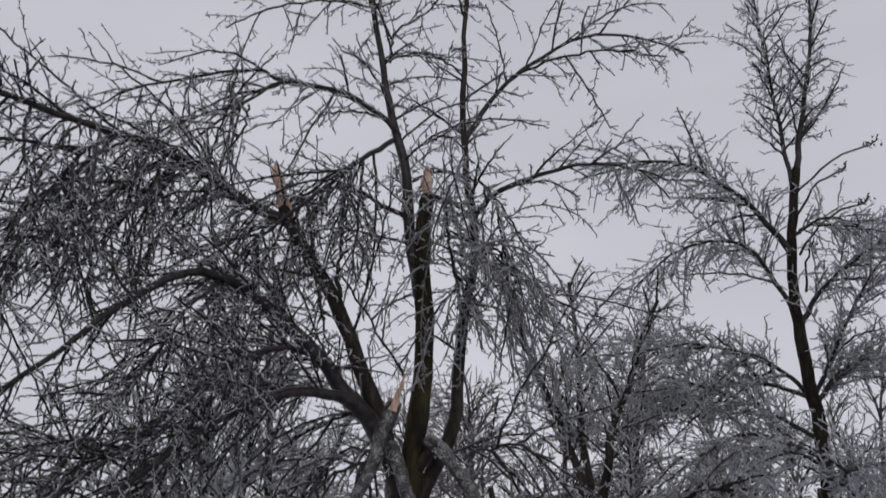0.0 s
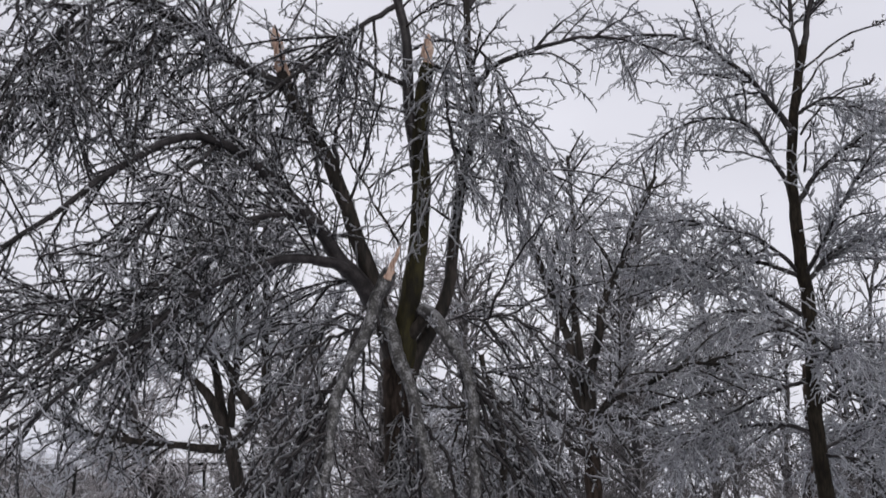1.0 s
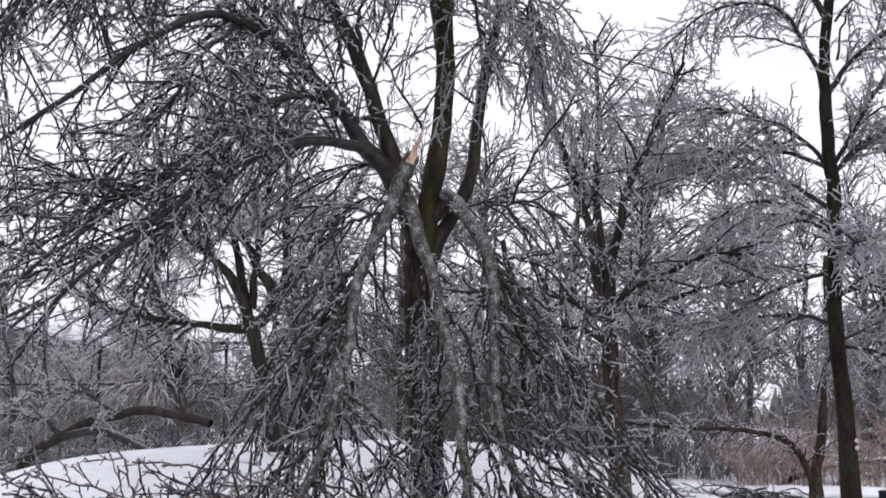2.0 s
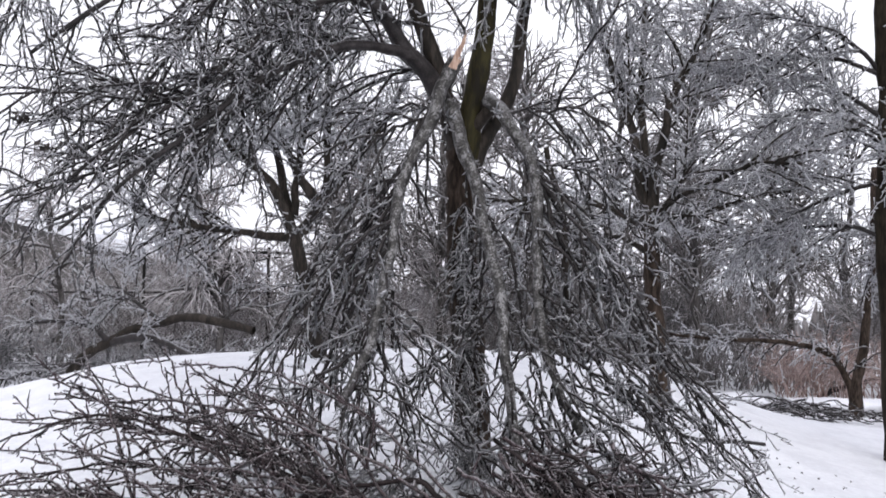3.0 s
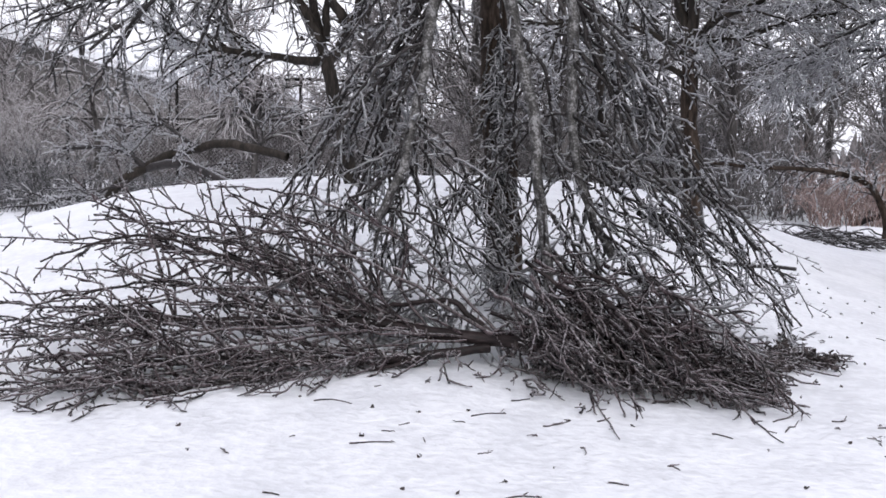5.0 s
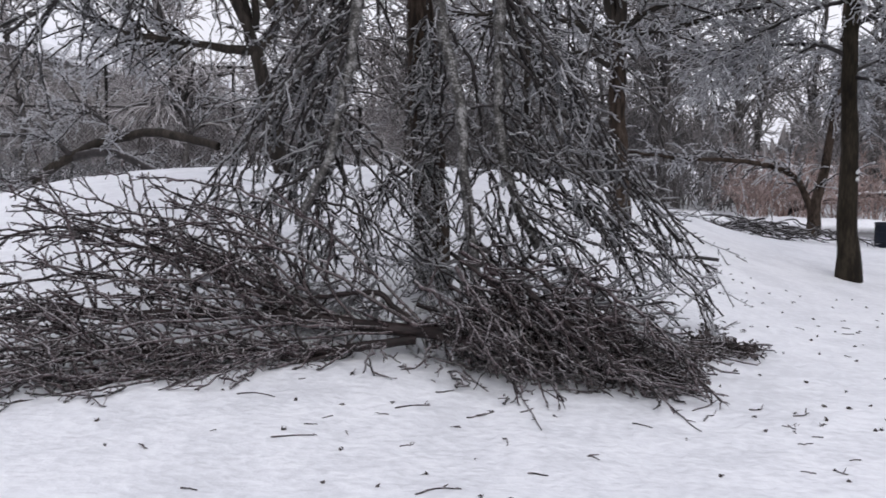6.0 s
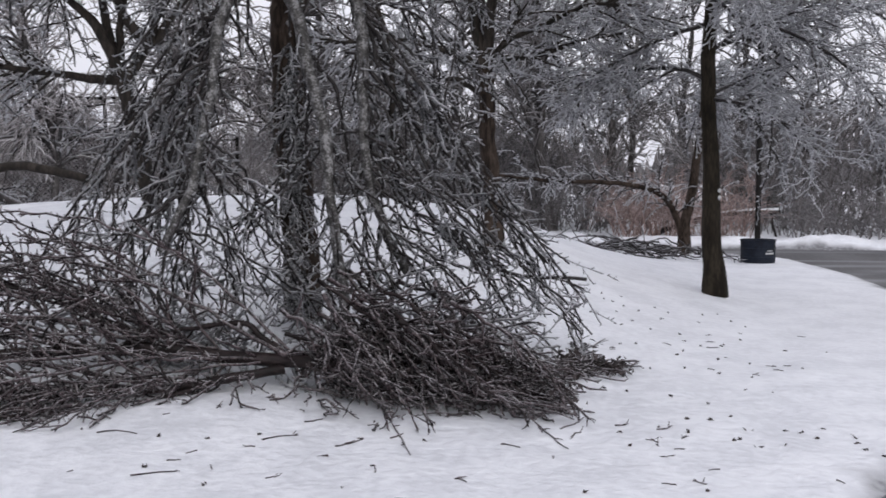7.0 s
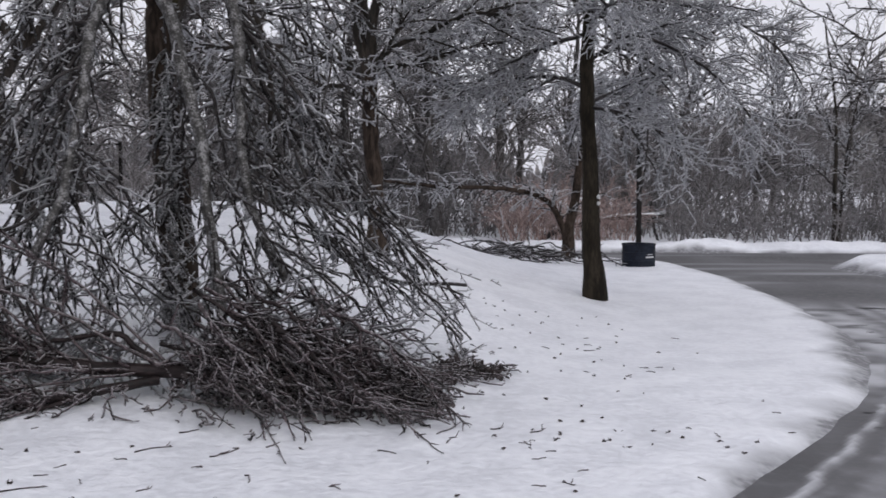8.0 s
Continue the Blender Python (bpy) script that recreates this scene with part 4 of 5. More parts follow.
def brush_heap():
    c = thing("brush_heap", (-0.4, 7.3, 0.05), "heap of brown iced branch tips and dead leaves on snow", "fallen branch")
    g = np.random.default_rng(21)
    core = []
    for i in range(38):
        a = g.uniform(-0.72, 0.5)
        L = g.uniform(0.45, 1.05)
        o = np.array([-1.25 + g.uniform(-0.3, 0.8), 6.95 + g.uniform(-0.3, 0.8), g.uniform(0.2, 0.95)])
        e = o + np.array([L * math.cos(a), L * math.sin(a), 0])
        e[2] = ground_z(e[0], e[1]) + g.uniform(0.02, 0.12)
        m = (o + e) / 2 + np.array([0, 0, g.uniform(-0.05, 0.15)])
        core.append(limb([o, m, e], 0.016, 0.006, 12, 0.015, i))
    for ln in core[:8]:
        bark_mesh("branch", ln, WET_BARK, c, 6)
    one = ramify(core, 0.11, (0.10, 0.36), (25, 65), 0.7, 6, (0.0095, 0.007), u0=0.05, taper=0.2, bias=(0.15, -0.1, -0.1), zig=0.12, flat=1.4, g=g, floor=ground_z)
    two = ramify(one + core, 0.085, (0.05, 0.2), (20, 55), 0.5, 4, (0.009, 0.007), u0=0.05, taper=0.2, bias=(0.1, -0.1, -0.1), zig=0.15, flat=1.4, g=g, floor=ground_z)
    # short tips lying flat on one another, thinning out towards the open snow
    x = -1.3 + 1.5 * g.random(900) ** 1.25
    y = 6.72 + 0.30 * (x + 1.3) * 0.5 + g.normal(0.30, 0.28, 900)
    h = np.clip(0.55 * (0.35 - x) / 1.6, 0.02, 0.5) * g.random(900)
    a = g.normal(-0.2, 0.95, 900)
    ln = np.where(np.arange(900) % 9 == 0, g.uniform(0.25, 0.5, 900), g.uniform(0.08, 0.27, 900))
    u = np.linspace(0, 1, 5)[None]
    X, Y = x[:, None] + ln[:, None] * u * np.cos(a)[:, None], y[:, None] + ln[:, None] * u * np.sin(a)[:, None]
    Z = np.maximum(ground_z(X, Y) + 0.012, ground_z(x, y)[:, None] + h[:, None] * (1 - 0.35 * u))
    mat_tips = np.stack([X, Y, Z], -1) + g.normal(0, 0.010, (900, 5, 3))
    tail = g.random((90, 1)) * np.array([[0.55, 0.40]]) + np.array([[-0.05, 7.66]]) + g.normal(0, 0.10, (90, 2))
    mat_tips[:90, :, :2] += tail[:, None] - mat_tips[:90, :1, :2]
    mat_tips[:90, :, 2] = ground_z(mat_tips[:90, :, 0], mat_tips[:90, :, 1]) + g.uniform(0.01, 0.08, (90, 1))
    tips = [(mat_tips, np.full((900, 5), 0.0085) * np.linspace(1.05, 0.75, 5)[None])]
    tips2 = ramify(tips, 0.10, (0.03, 0.12), (25, 55), 0.2, 3, (0.0085, 0.007), zig=0.15, flat=1.2, g=g, floor=ground_z)
    lv = [leaf_clump(g.uniform(-1.1, 0.35), 7.1 + g.uniform(-0.25, 0.8), 0.10, 26, 700 + i, g.uniform(0.04, 0.22)) for i in range(26)]
    for i in range(34):
        x = -1.25 + 1.5 * g.random()
        lv.append(leaf_clump(x, 6.85 + 0.22 * (x + 1.25) + g.uniform(-0.1, 0.4), 0.13, 16, 740 + i, g.uniform(0.35, 0.9) * 0.55 * (0.55 - x) / 1.6, 1.15))
    # darker bunches of leaves at the loose end
    for i, (x, y) in enumerate([(0.69, 7.98), (0.62, 8.08), (0.55, 8.21), (0.40, 8.35), (0.30, 8.25), (0.42, 8.62)]):
        lv.append(leaf_clump(x, y, 0.045, 30, 780 + i, float(ground_z(x, y)) + 0.01, 1.1))
    V = np.concatenate([v for v, f in lv])
    mesh_object("leaf_mass", V, np.arange(len(V)).reshape(-1, 4), LEAF, c, False)["kind"] = "stuff"
    twigs_part(branch_parts(core[8:] + one, c, TWIG_BROWN, 30), c, TWIG_BROWN)
    twigs_part(tips + two, c, TWIG_BROWN)
    twigs_part(tips2, c, SPUR_BROWN)


brush_heap()


def standing_tree(name, label, trunk_lines, limb_lines, per_m, mat_trunk, shoot, seed=1, droop=0.15, extra=0.0, extra_from=0.45, extra_len=(1.4, 2.8), extra_to=1.0, thin=0, first=0.15, mat_limb=None, stout=1.0, ice=SPUR_WHITE):
    at = trunk_lines[0][0][0, 0]
    t = thing(name, tuple(np.round(at, 2)), label, "tree")
    g = np.random.default_rng(seed)
    foot = float(ground_z(at[0], at[1])) - 0.12
    if at[2] - foot < 0.6:
        trunk_lines[0][0][0, 0, 2] = min(at[2], foot)
    for i, ln in enumerate(trunk_lines):
        bark_mesh("trunk", flare(ln, 1.45, 0.07) if i == 0 else ln, mat_trunk, t, 12)
    limbs = [(P, R * stout + (0.006 if stout > 1 else 0.0)) for P, R in limb_lines]
    if extra:
        for P, R in spawn(trunk_lines[:1], extra, extra_len, (50, 80), 0.35, 0.2, 14, (0.03, 0.008), u0=extra_from, g=g, kink=0.06):
            low = P[:, 0, 2] < at[2] + extra_to * (trunk_lines[0][0][0, -1, 2] - at[2])
            P, R = P[low], R[low]
            limbs += [(P[i : i + 1], R[i : i + 1]) for i in range(len(P))]
    for ln in limbs:
        bark_mesh("limb", ln, mat_limb or LIMB_BARK, t, 8)
    src = limbs + trunk_lines[1:]
    gap = 0.72 / per_m
    one = ramify(src[thin:], gap, shoot, (30, 62), droop, 9, (0.0135, 0.008), u0=first, taper=0.3, zig=0.10, flat=1.0, g=g)
    one += ramify(src[:thin], gap * 1.5, shoot, (28, 60), 0.1, 8, (0.013, 0.008), u0=max(0.1, first), taper=0.4, zig=0.10, flat=1.0, g=g)
    two = ramify(one, 0.10, (0.10, 0.6), (30, 60), droop * 1.3, 6, (0.011, 0.0085), u0=0.15, taper=0.4, zig=0.15, flat=0.8, g=g)
    three = spurs(two + one, 0.072, (0.03, 0.11), (0.0115, 0.0095), g=g)
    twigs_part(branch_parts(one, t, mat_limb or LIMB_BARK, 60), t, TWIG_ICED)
    twigs_part(two, t, SPUR)
    twigs_part(three, t, ice)
    return t


right_tree = standing_tree("park_tree", "slender park tree with iced twigs beside the road", [limb([(2.12, 12.82, 0.02), (2.08, 12.83, 0.67), (2.05, 12.83, 1.35), (2.02, 12.84, 2.09), (1.99, 12.84, 2.88), (2.03, 12.72, 4.03), (2.00, 12.72, 4.64), (1.99, 12.72, 5.19), (2.00, 12.72, 5.75), (2.07, 12.71, 6.32), (2.18, 12.69, 6.90), (2.28, 12.67, 7.34)], 0.118, 0.05, 34)],
    [limb([(2.27, 12.68, 7.26), (2.41, 12.65, 7.85), (2.57, 12.62, 8.45), (2.75, 12.58, 9.22), (2.88, 12.55, 10.02)], 0.045, 0.014), limb([(2.20, 12.69, 7.08), (2.18, 12.69, 7.75), (2.16, 12.69, 8.39), (2.15, 12.70, 9.21), (2.14, 12.70, 9.89)], 0.035, 0.012), limb([(2.06, 12.71, 6.22), (1.84, 12.54, 6.54), (1.56, 12.38, 6.87), (1.24, 12.21, 7.10), (0.86, 12.04, 7.29), (0.32, 11.87, 7.31), (-0.21, 11.67, 7.17)], 0.045, 0.010), limb([(1.98, 12.72, 5.47), (1.80, 12.65, 5.89), (1.51, 12.48, 6.30), (1.11, 12.42, 6.39), (0.63, 12.26, 6.23), (0.13, 12.07, 5.78)], 0.035, 0.009), limb([(2.01, 12.72, 5.33), (2.30, 12.67, 5.71), (2.65, 12.60, 5.97), (3.11, 12.50, 6.21), (3.58, 12.37, 6.18)], 0.04, 0.010), limb([(1.96, 12.73, 4.50), (1.72, 12.56, 4.75), (1.23, 12.41, 4.99), (0.72, 12.35, 5.12), (0.13, 12.17, 5.05), (-0.46, 12.06, 5.00)], 0.03, 0.009), limb([(2.02, 12.72, 4.36), (2.40, 12.85, 4.78), (2.82, 12.97, 4.91), (3.33, 13.06, 4.82)], 0.03, 0.009), limb([(2.11, 12.70, 6.46), (2.28, 12.67, 6.55), (2.48, 12.64, 6.62), (2.78, 12.57, 6.49), (3.10, 12.50, 6.14)], 0.03, 0.009), limb([(1.99, 12.72, 3.77), (1.55, 12.48, 3.95), (1.11, 12.32, 4.02), (0.58, 12.16, 3.76), (0.12, 11.97, 3.45)], 0.03, 0.009), limb([(2.00, 12.84, 2.95), (2.42, 12.57, 3.22), (2.92, 12.17, 3.01), (3.42, 11.85, 2.55), (3.74, 11.65, 2.05)], 0.03, 0.009), limb([(1.98, 12.84, 3.28), (1.44, 12.60, 3.09), (0.91, 12.44, 2.81), (0.45, 12.25, 2.51)], 0.03, 0.009), limb([(2.02, 12.84, 2.42), (2.35, 12.48, 2.33), (2.75, 12.21, 2.07), (3.04, 12.04, 1.68)], 0.025, 0.008), limb([(1.97, 12.84, 3.55), (2.61, 12.95, 3.69), (3.40, 12.88, 3.55), (4.18, 12.77, 3.14), (4.52, 12.77, 2.68)], 0.03, 0.009)], 15.0, DARK_BARK, (0.3, 1.2), seed=31, extra=2.6, extra_from=0.3, extra_to=0.62, droop=0.5, thin=2)
for z in (1.28, 1.36):
    bm = bmesh.new()
    bmesh.ops.create_icosphere(bm, subdivisions=1, radius=0.03, matrix=pose(2.135, 12.755, z) @ Matrix.Diagonal((0.8, 0.5, 1.0, 1)))
    part("paint_mark", bm, WHITE, right_tree, "white paint dab on bark")
for i, q in enumerate([(2.78, 12.57, 7.19), (2.94, 12.54, 6.72), (2.29, 12.57, 6.25), (3.15, 12.49, 7.45), (-0.77, 12.14, 5.84), (-0.68, 12.15, 5.87)]):
    if i < 4:
        bark_mesh("branch", limb([(2.15, 12.76, q[2] - 0.5), ((2.15 + q[0]) / 2, (12.76 + q[1]) / 2, q[2] - 0.1), q, (q[0] * 1.1 - 0.2, q[1], q[2] + 0.12)], 0.016, 0.008, 12, 0.012, 850 + i), LIMB_BARK, right_tree, 6)
    mesh_object("dead_leaf_tuft", *leaf_clump(q[0], q[1], 0.05, 30, 820 + i, q[2]), LEAF, right_tree, False)["label"] = "dark clinging dead leaves"
standing_tree("park_tree", "young iced tree with three leaders on the mound", [limb([(-0.44, 12.04, 0.87), (-0.47, 12.04, 1.48), (-0.52, 12.04, 2.10), (-0.53, 12.04, 2.73)], 0.10, 0.085, 18)],
    [limb([(-0.54, 12.04, 2.67), (-0.64, 12.04, 3.17), (-0.71, 12.03, 3.68), (-0.85, 12.02, 4.19), (-1.05, 12.01, 4.74), (-1.23, 11.99, 5.36), (-1.35, 11.98, 6.09)], 0.06, 0.015), limb([(-0.53, 12.04, 2.73), (-0.58, 12.14, 3.37), (-0.64, 12.24, 3.97), (-0.64, 12.23, 4.55), (-0.61, 12.34, 5.36), (-0.64, 12.33, 6.03)], 0.05, 0.013), limb([(-0.53, 12.04, 2.73), (-0.48, 11.94, 3.28), (-0.38, 11.84, 3.70), (-0.28, 11.75, 4.11), (-0.08, 11.75, 4.51), (0.13, 11.75, 5.02), (0.37, 11.74, 5.50)], 0.06, 0.013), limb([(-0.51, 12.04, 2.79), (-0.23, 11.85, 3.02), (0.18, 11.75, 3.18), (0.58, 11.53, 3.32), (1.01, 11.40, 3.29)], 0.03, 0.008), limb([(-0.58, 12.04, 2.67), (-0.84, 11.82, 2.84), (-1.19, 11.69, 2.95), (-1.67, 11.53, 3.00), (-2.01, 11.38, 2.93)], 0.03, 0.008), limb([(-0.50, 12.04, 2.73), (-0.24, 12.25, 2.84), (0.13, 12.45, 2.92), (0.56, 12.54, 3.08), (1.00, 12.71, 3.16)], 0.03, 0.008), limb([(-0.59, 12.04, 2.45), (-0.87, 12.22, 2.62), (-1.19, 12.30, 2.60), (-1.58, 12.35, 2.57)], 0.03, 0.008)], 12.0, BROWN_BARK, (0.3, 1.5), seed=32, droop=0.25, first=0.34, extra=2.0, extra_from=0.8, extra_len=(1.2, 2.2), mat_limb=BARK, stout=1.1, thin=3, ice=SPUR)
standing_tree("park_tree", "dark forked iced tree behind the mound crest", [limb([(-4.58, 12.66, 0.96), (-4.66, 12.62, 1.49), (-4.76, 12.59, 1.97), (-4.85, 12.56, 2.39), (-4.93, 12.52, 2.75)], 0.105, 0.08, 18)],
    [limb([(-4.95, 12.52, 2.75), (-5.05, 12.47, 3.10), (-5.22, 12.41, 3.37), (-5.42, 12.32, 3.58), (-5.60, 12.13, 3.73), (-5.75, 11.95, 4.09), (-5.95, 11.74, 4.61)], 0.065, 0.014), limb([(-4.99, 12.50, 2.89), (-5.08, 12.57, 3.32), (-5.21, 12.63, 3.76), (-5.31, 12.69, 4.28), (-5.44, 12.75, 5.03), (-5.65, 12.66, 5.76)], 0.055, 0.014), limb([(-4.66, 12.62, 3.11), (-4.83, 12.45, 3.44), (-4.93, 12.31, 3.70), (-5.08, 12.14, 3.96), (-5.20, 12.09, 4.23), (-5.37, 11.90, 4.83)], 0.06, 0.014), limb([(-4.95, 12.62, 2.68), (-4.80, 12.79, 2.91), (-4.65, 12.95, 3.36), (-4.65, 12.95, 4.02), (-4.64, 12.95, 4.68), (-4.70, 12.93, 5.34), (-4.61, 12.96, 6.24), (-4.56, 12.98, 6.99)], 0.065, 0.016), limb([(-4.67, 12.94, 3.10), (-4.40, 12.93, 3.50), (-4.10, 12.92, 3.85), (-3.74, 12.93, 4.42), (-3.45, 12.90, 4.98)], 0.045, 0.012), limb([(-4.94, 12.52, 2.67), (-5.16, 12.21, 2.67), (-5.43, 11.99, 2.71), (-5.81, 11.70, 2.74), (-6.11, 11.43, 2.80), (-6.34, 11.19, 2.88)], 0.05, 0.012), limb([(-4.92, 12.53, 2.92), (-4.90, 12.54, 3.38), (-4.84, 12.56, 3.81), (-4.78, 12.58, 4.39), (-4.83, 12.56, 5.10)], 0.045, 0.012)], 20.0, BARK, (0.4, 1.5), seed=33, droop=0.4, mat_limb=BARK, stout=1.15, first=0.36, thin=5)
standing_tree("leaning_tree", "low sprawling tree with snow-topped bowed limbs", [limb([(-11.0, 17.2, 0.15), (-10.95, 17.30, 0.68), (-10.72, 17.40, 1.00), (-10.31, 17.50, 1.23), (-9.91, 17.50, 1.42), (-9.34, 17.50, 1.56), (-8.79, 17.40, 1.66), (-8.14, 17.30, 1.58), (-7.45, 17.20, 1.44)], 0.10, 0.075, 26)],
    [limb([(-10.31, 17.50, 1.20), (-9.68, 17.30, 1.30), (-9.17, 17.20, 1.23), (-8.63, 17.00, 1.04), (-8.1, 16.85, 0.80), (-7.8, 16.75, 0.6)], 0.085, 0.06), limb([(-10.31, 17.50, 1.23), (-10.42, 17.40, 1.30), (-10.65, 17.30, 1.48), (-11.00, 17.10, 1.56), (-11.68, 16.90, 1.54)], 0.065, 0.03), limb([(-9.32, 17.50, 1.58), (-9.69, 17.50, 1.81), (-9.98, 17.40, 2.01), (-10.24, 17.30, 1.93), (-10.81, 17.20, 1.98)], 0.045, 0.02), limb([(-9.69, 17.50, 1.81), (-10.08, 17.50, 2.12), (-10.43, 17.50, 2.21)], 0.03, 0.015), limb([(-7.99, 17.30, 1.58), (-7.95, 17.30, 1.79), (-8.05, 17.30, 2.03)], 0.025, 0.015), limb([(-10.6, 17.3, 0.95), (-11.2, 16.9, 0.72), (-12.0, 16.6, 0.52), (-12.9, 16.4, 0.45)], 0.035, 0.015)], 6.0, BARK, (0.4, 1.4), seed=34, droop=0.25, mat_limb=LIMB_BARK)
standing_tree("bent_tree", "forked tree with one long limb bowed to level", [limb([(2.57, 19.46, 0.17), (2.58, 19.46, 0.58), (2.67, 19.45, 1.08), (2.75, 19.43, 1.68), (2.86, 19.42, 2.57), (2.91, 19.51, 3.57), (2.94, 19.51, 4.35)], 0.10, 0.06, 20), limb([(2.55, 19.46, 0.17), (2.46, 19.47, 0.68), (2.25, 19.39, 1.03), (1.94, 19.32, 1.23), (1.33, 19.07, 1.34), (0.64, 18.80, 1.37), (-0.04, 18.40, 1.41), (-0.70, 18.08, 1.49)], 0.072, 0.022, 24)],
    [], 7.0, BROWN_BARK, (0.4, 1.4), seed=35, droop=1.1)


standing_tree("roadside_tree", "iced tree whose long boughs arch over the road", [limb([(9.60, 15.2, 0.0), (9.55, 15.2, 1.2), (9.45, 15.1, 2.4), (9.5, 15.0, 3.6), (9.6, 15.0, 5.2)], 0.14, 0.08, 20)],
    [limb([(9.50, 15.1, 1.7), (7.12, 14.30, 2.95), (5.87, 13.80, 2.83), (5.33, 13.50, 2.74), (4.84, 13.30, 2.86)], 0.022, 0.008), limb([(9.45, 15.1, 2.5), (6.52, 14.00, 3.50), (5.64, 13.60, 3.29), (5.13, 13.40, 3.49), (4.51, 13.20, 3.70)], 0.022, 0.008), limb([(9.50, 15.1, 1.5), (7.22, 14.50, 2.67), (6.01, 14.00, 2.81), (5.66, 13.80, 2.78), (5.29, 13.60, 3.06), (5.10, 13.50, 3.36)], 0.020, 0.008), limb([(9.45, 15.1, 2.2), (6.90, 14.20, 3.45), (5.99, 14.00, 3.71), (5.42, 13.80, 3.72)], 0.020, 0.008)], 1.9, BARK, (0.15, 0.6), seed=36, droop=0.1, first=0.5)
standing_tree("sapling", "slim two-stemmed iced sapling on the far bank", [limb([(9.09, 24.0, 0.02), (9.05, 24.0, 1.31), (9.05, 24.0, 2.31), (9.00, 24.0, 3.19), (8.74, 24.0, 4.9)], 0.065, 0.02, 20), limb([(9.18, 24.0, 0.1), (9.22, 24.0, 1.2), (9.28, 23.9, 2.2), (9.5, 23.9, 3.4)], 0.045, 0.015, 16)],
    [limb([(9.05, 24.0, 1.31), (8.69, 24.0, 1.62), (8.31, 24.0, 1.88)], 0.03, 0.01), limb([(9.05, 24.0, 2.2), (8.8, 23.9, 2.7), (8.4, 23.8, 3.2)], 0.025, 0.01), limb([(9.0, 24.0, 3.0), (9.4, 24.0, 3.5), (9.9, 24.0, 3.8)], 0.025, 0.01)], 7.0, BARK, (0.3, 1.0), seed=37, droop=0.2)


# ---- woods behind ----
def wood_tree(x, y, height, spread, seed, label, weep=0.15, dense=1.0, mat=TWIG_FAR_HAZY):
    g = np.random.default_rng(seed)
    z = float(ground_z(x, y)) - 0.05
    t = thing("wood_tree", (x, y, z), label, "tree", "trees of the far wood")
    top = np.array([x + g.normal(0, 0.5), y + g.normal(0, 0.5), z + height])
    tr = limb([(x, y, z), (x + g.normal(0, 0.15), y, z + height * 0.35), (x + g.normal(0, 0.3), y, z + height * 0.7), tuple(top)], 0.018 * height, 0.02, 20, 0.03, seed)
    bark_mesh("trunk", flare(tr, 1.4, 0.06), FROST_BARK, t, 8)
    one = spawn([tr], 3.2 * dense, (spread * 0.6, spread * 1.2), (35, 70), weep * 0.6, 0.15, 10, (0.05, 0.015), u0=0.22, bias=(0, 0, 0.25), g=g)
    two = spawn(one, 2.8, (spread * 0.25, spread * 0.55), (30, 60), weep, 0.2, 7, (0.028, 0.016), g=g)
    three = spawn(two, 4.6, (0.25, 0.9), (30, 65), weep, 0.25, 4, (0.020, 0.013), g=g)
    twigs_part(one, t, FROST_BARK, "branch_mass", 4, 0.0)
    twigs_part(two + three, t, mat, "crown")
    return t


g0 = np.random.default_rng(77)
for i in range(30):
    x = -34 + 66 * (i + 0.5) / 30 + g0.normal(0, 0.6)
    y = 29 + g0.uniform(0, 9) + 0.1 * abs(x)
    height, spread = g0.uniform(6.0, 10.0) * (0.7 if x > 8 or x < -8 else 1.0), g0.uniform(2.0, 3.0)
    if x < -13 and i % 2:
        continue
    wood_tree(x, y, height, spread, 200 + i, "frosted bare tree at the wood's edge", mat=TWIG_FROST_HAZY if x < -7 else TWIG_FAR_HAZY)


for x, y, h, sp, sd, ww in [(0.2, 26.5, 9.0, 2.4, 301, 0.9), (1.9, 29.5, 8.6, 2.4, 313, 0.8), (-2.0, 29, 9.5, 2.6, 302, 1.1), (5.6, 31, 8.0, 2.0, 303, 0.9), (-6.5, 27, 9.0, 2.6, 304, 0.6), (-0.3, 33, 11, 2.6, 305, 0.8), (-4.0, 25.5, 8.0, 2.4, 307, 0.6), (7.2, 30, 6.0, 2.2, 308, 0.6), (-8.2, 24.0, 6.2, 2.6, 310, 0.7), (-5.2, 31, 9.0, 2.8, 311, 0.5), (-9.8, 29, 6.5, 2.6, 312, 0.6)]:
    wood_tree(x, y, h, sp, sd, "dense drooping iced tree beyond the mound", ww, 1.7)
wood_tree(-11.5, 24.5, 6.5, 2.6, 306, "pale frosted weeping tree behind the mound", 1.6, 1.6, TWIG_FROST_HAZY)
wood_tree(-8.7, 26.5, 7.6, 2.6, 314, "pale frosted weeping tree behind the mound", 1.2, 1.7, TWIG_FROST_HAZY)
wood_tree(-6.6, 28.5, 8.2, 2.6, 315, "pale frosted weeping tree behind the mound", 1.2, 1.7, TWIG_FROST_HAZY)
wood_tree(-16.5, 25.5, 6.0, 2.4, 309, "pale frosted weeping tree behind the mound", 1.3, 1.4, TWIG_FROST_HAZY)


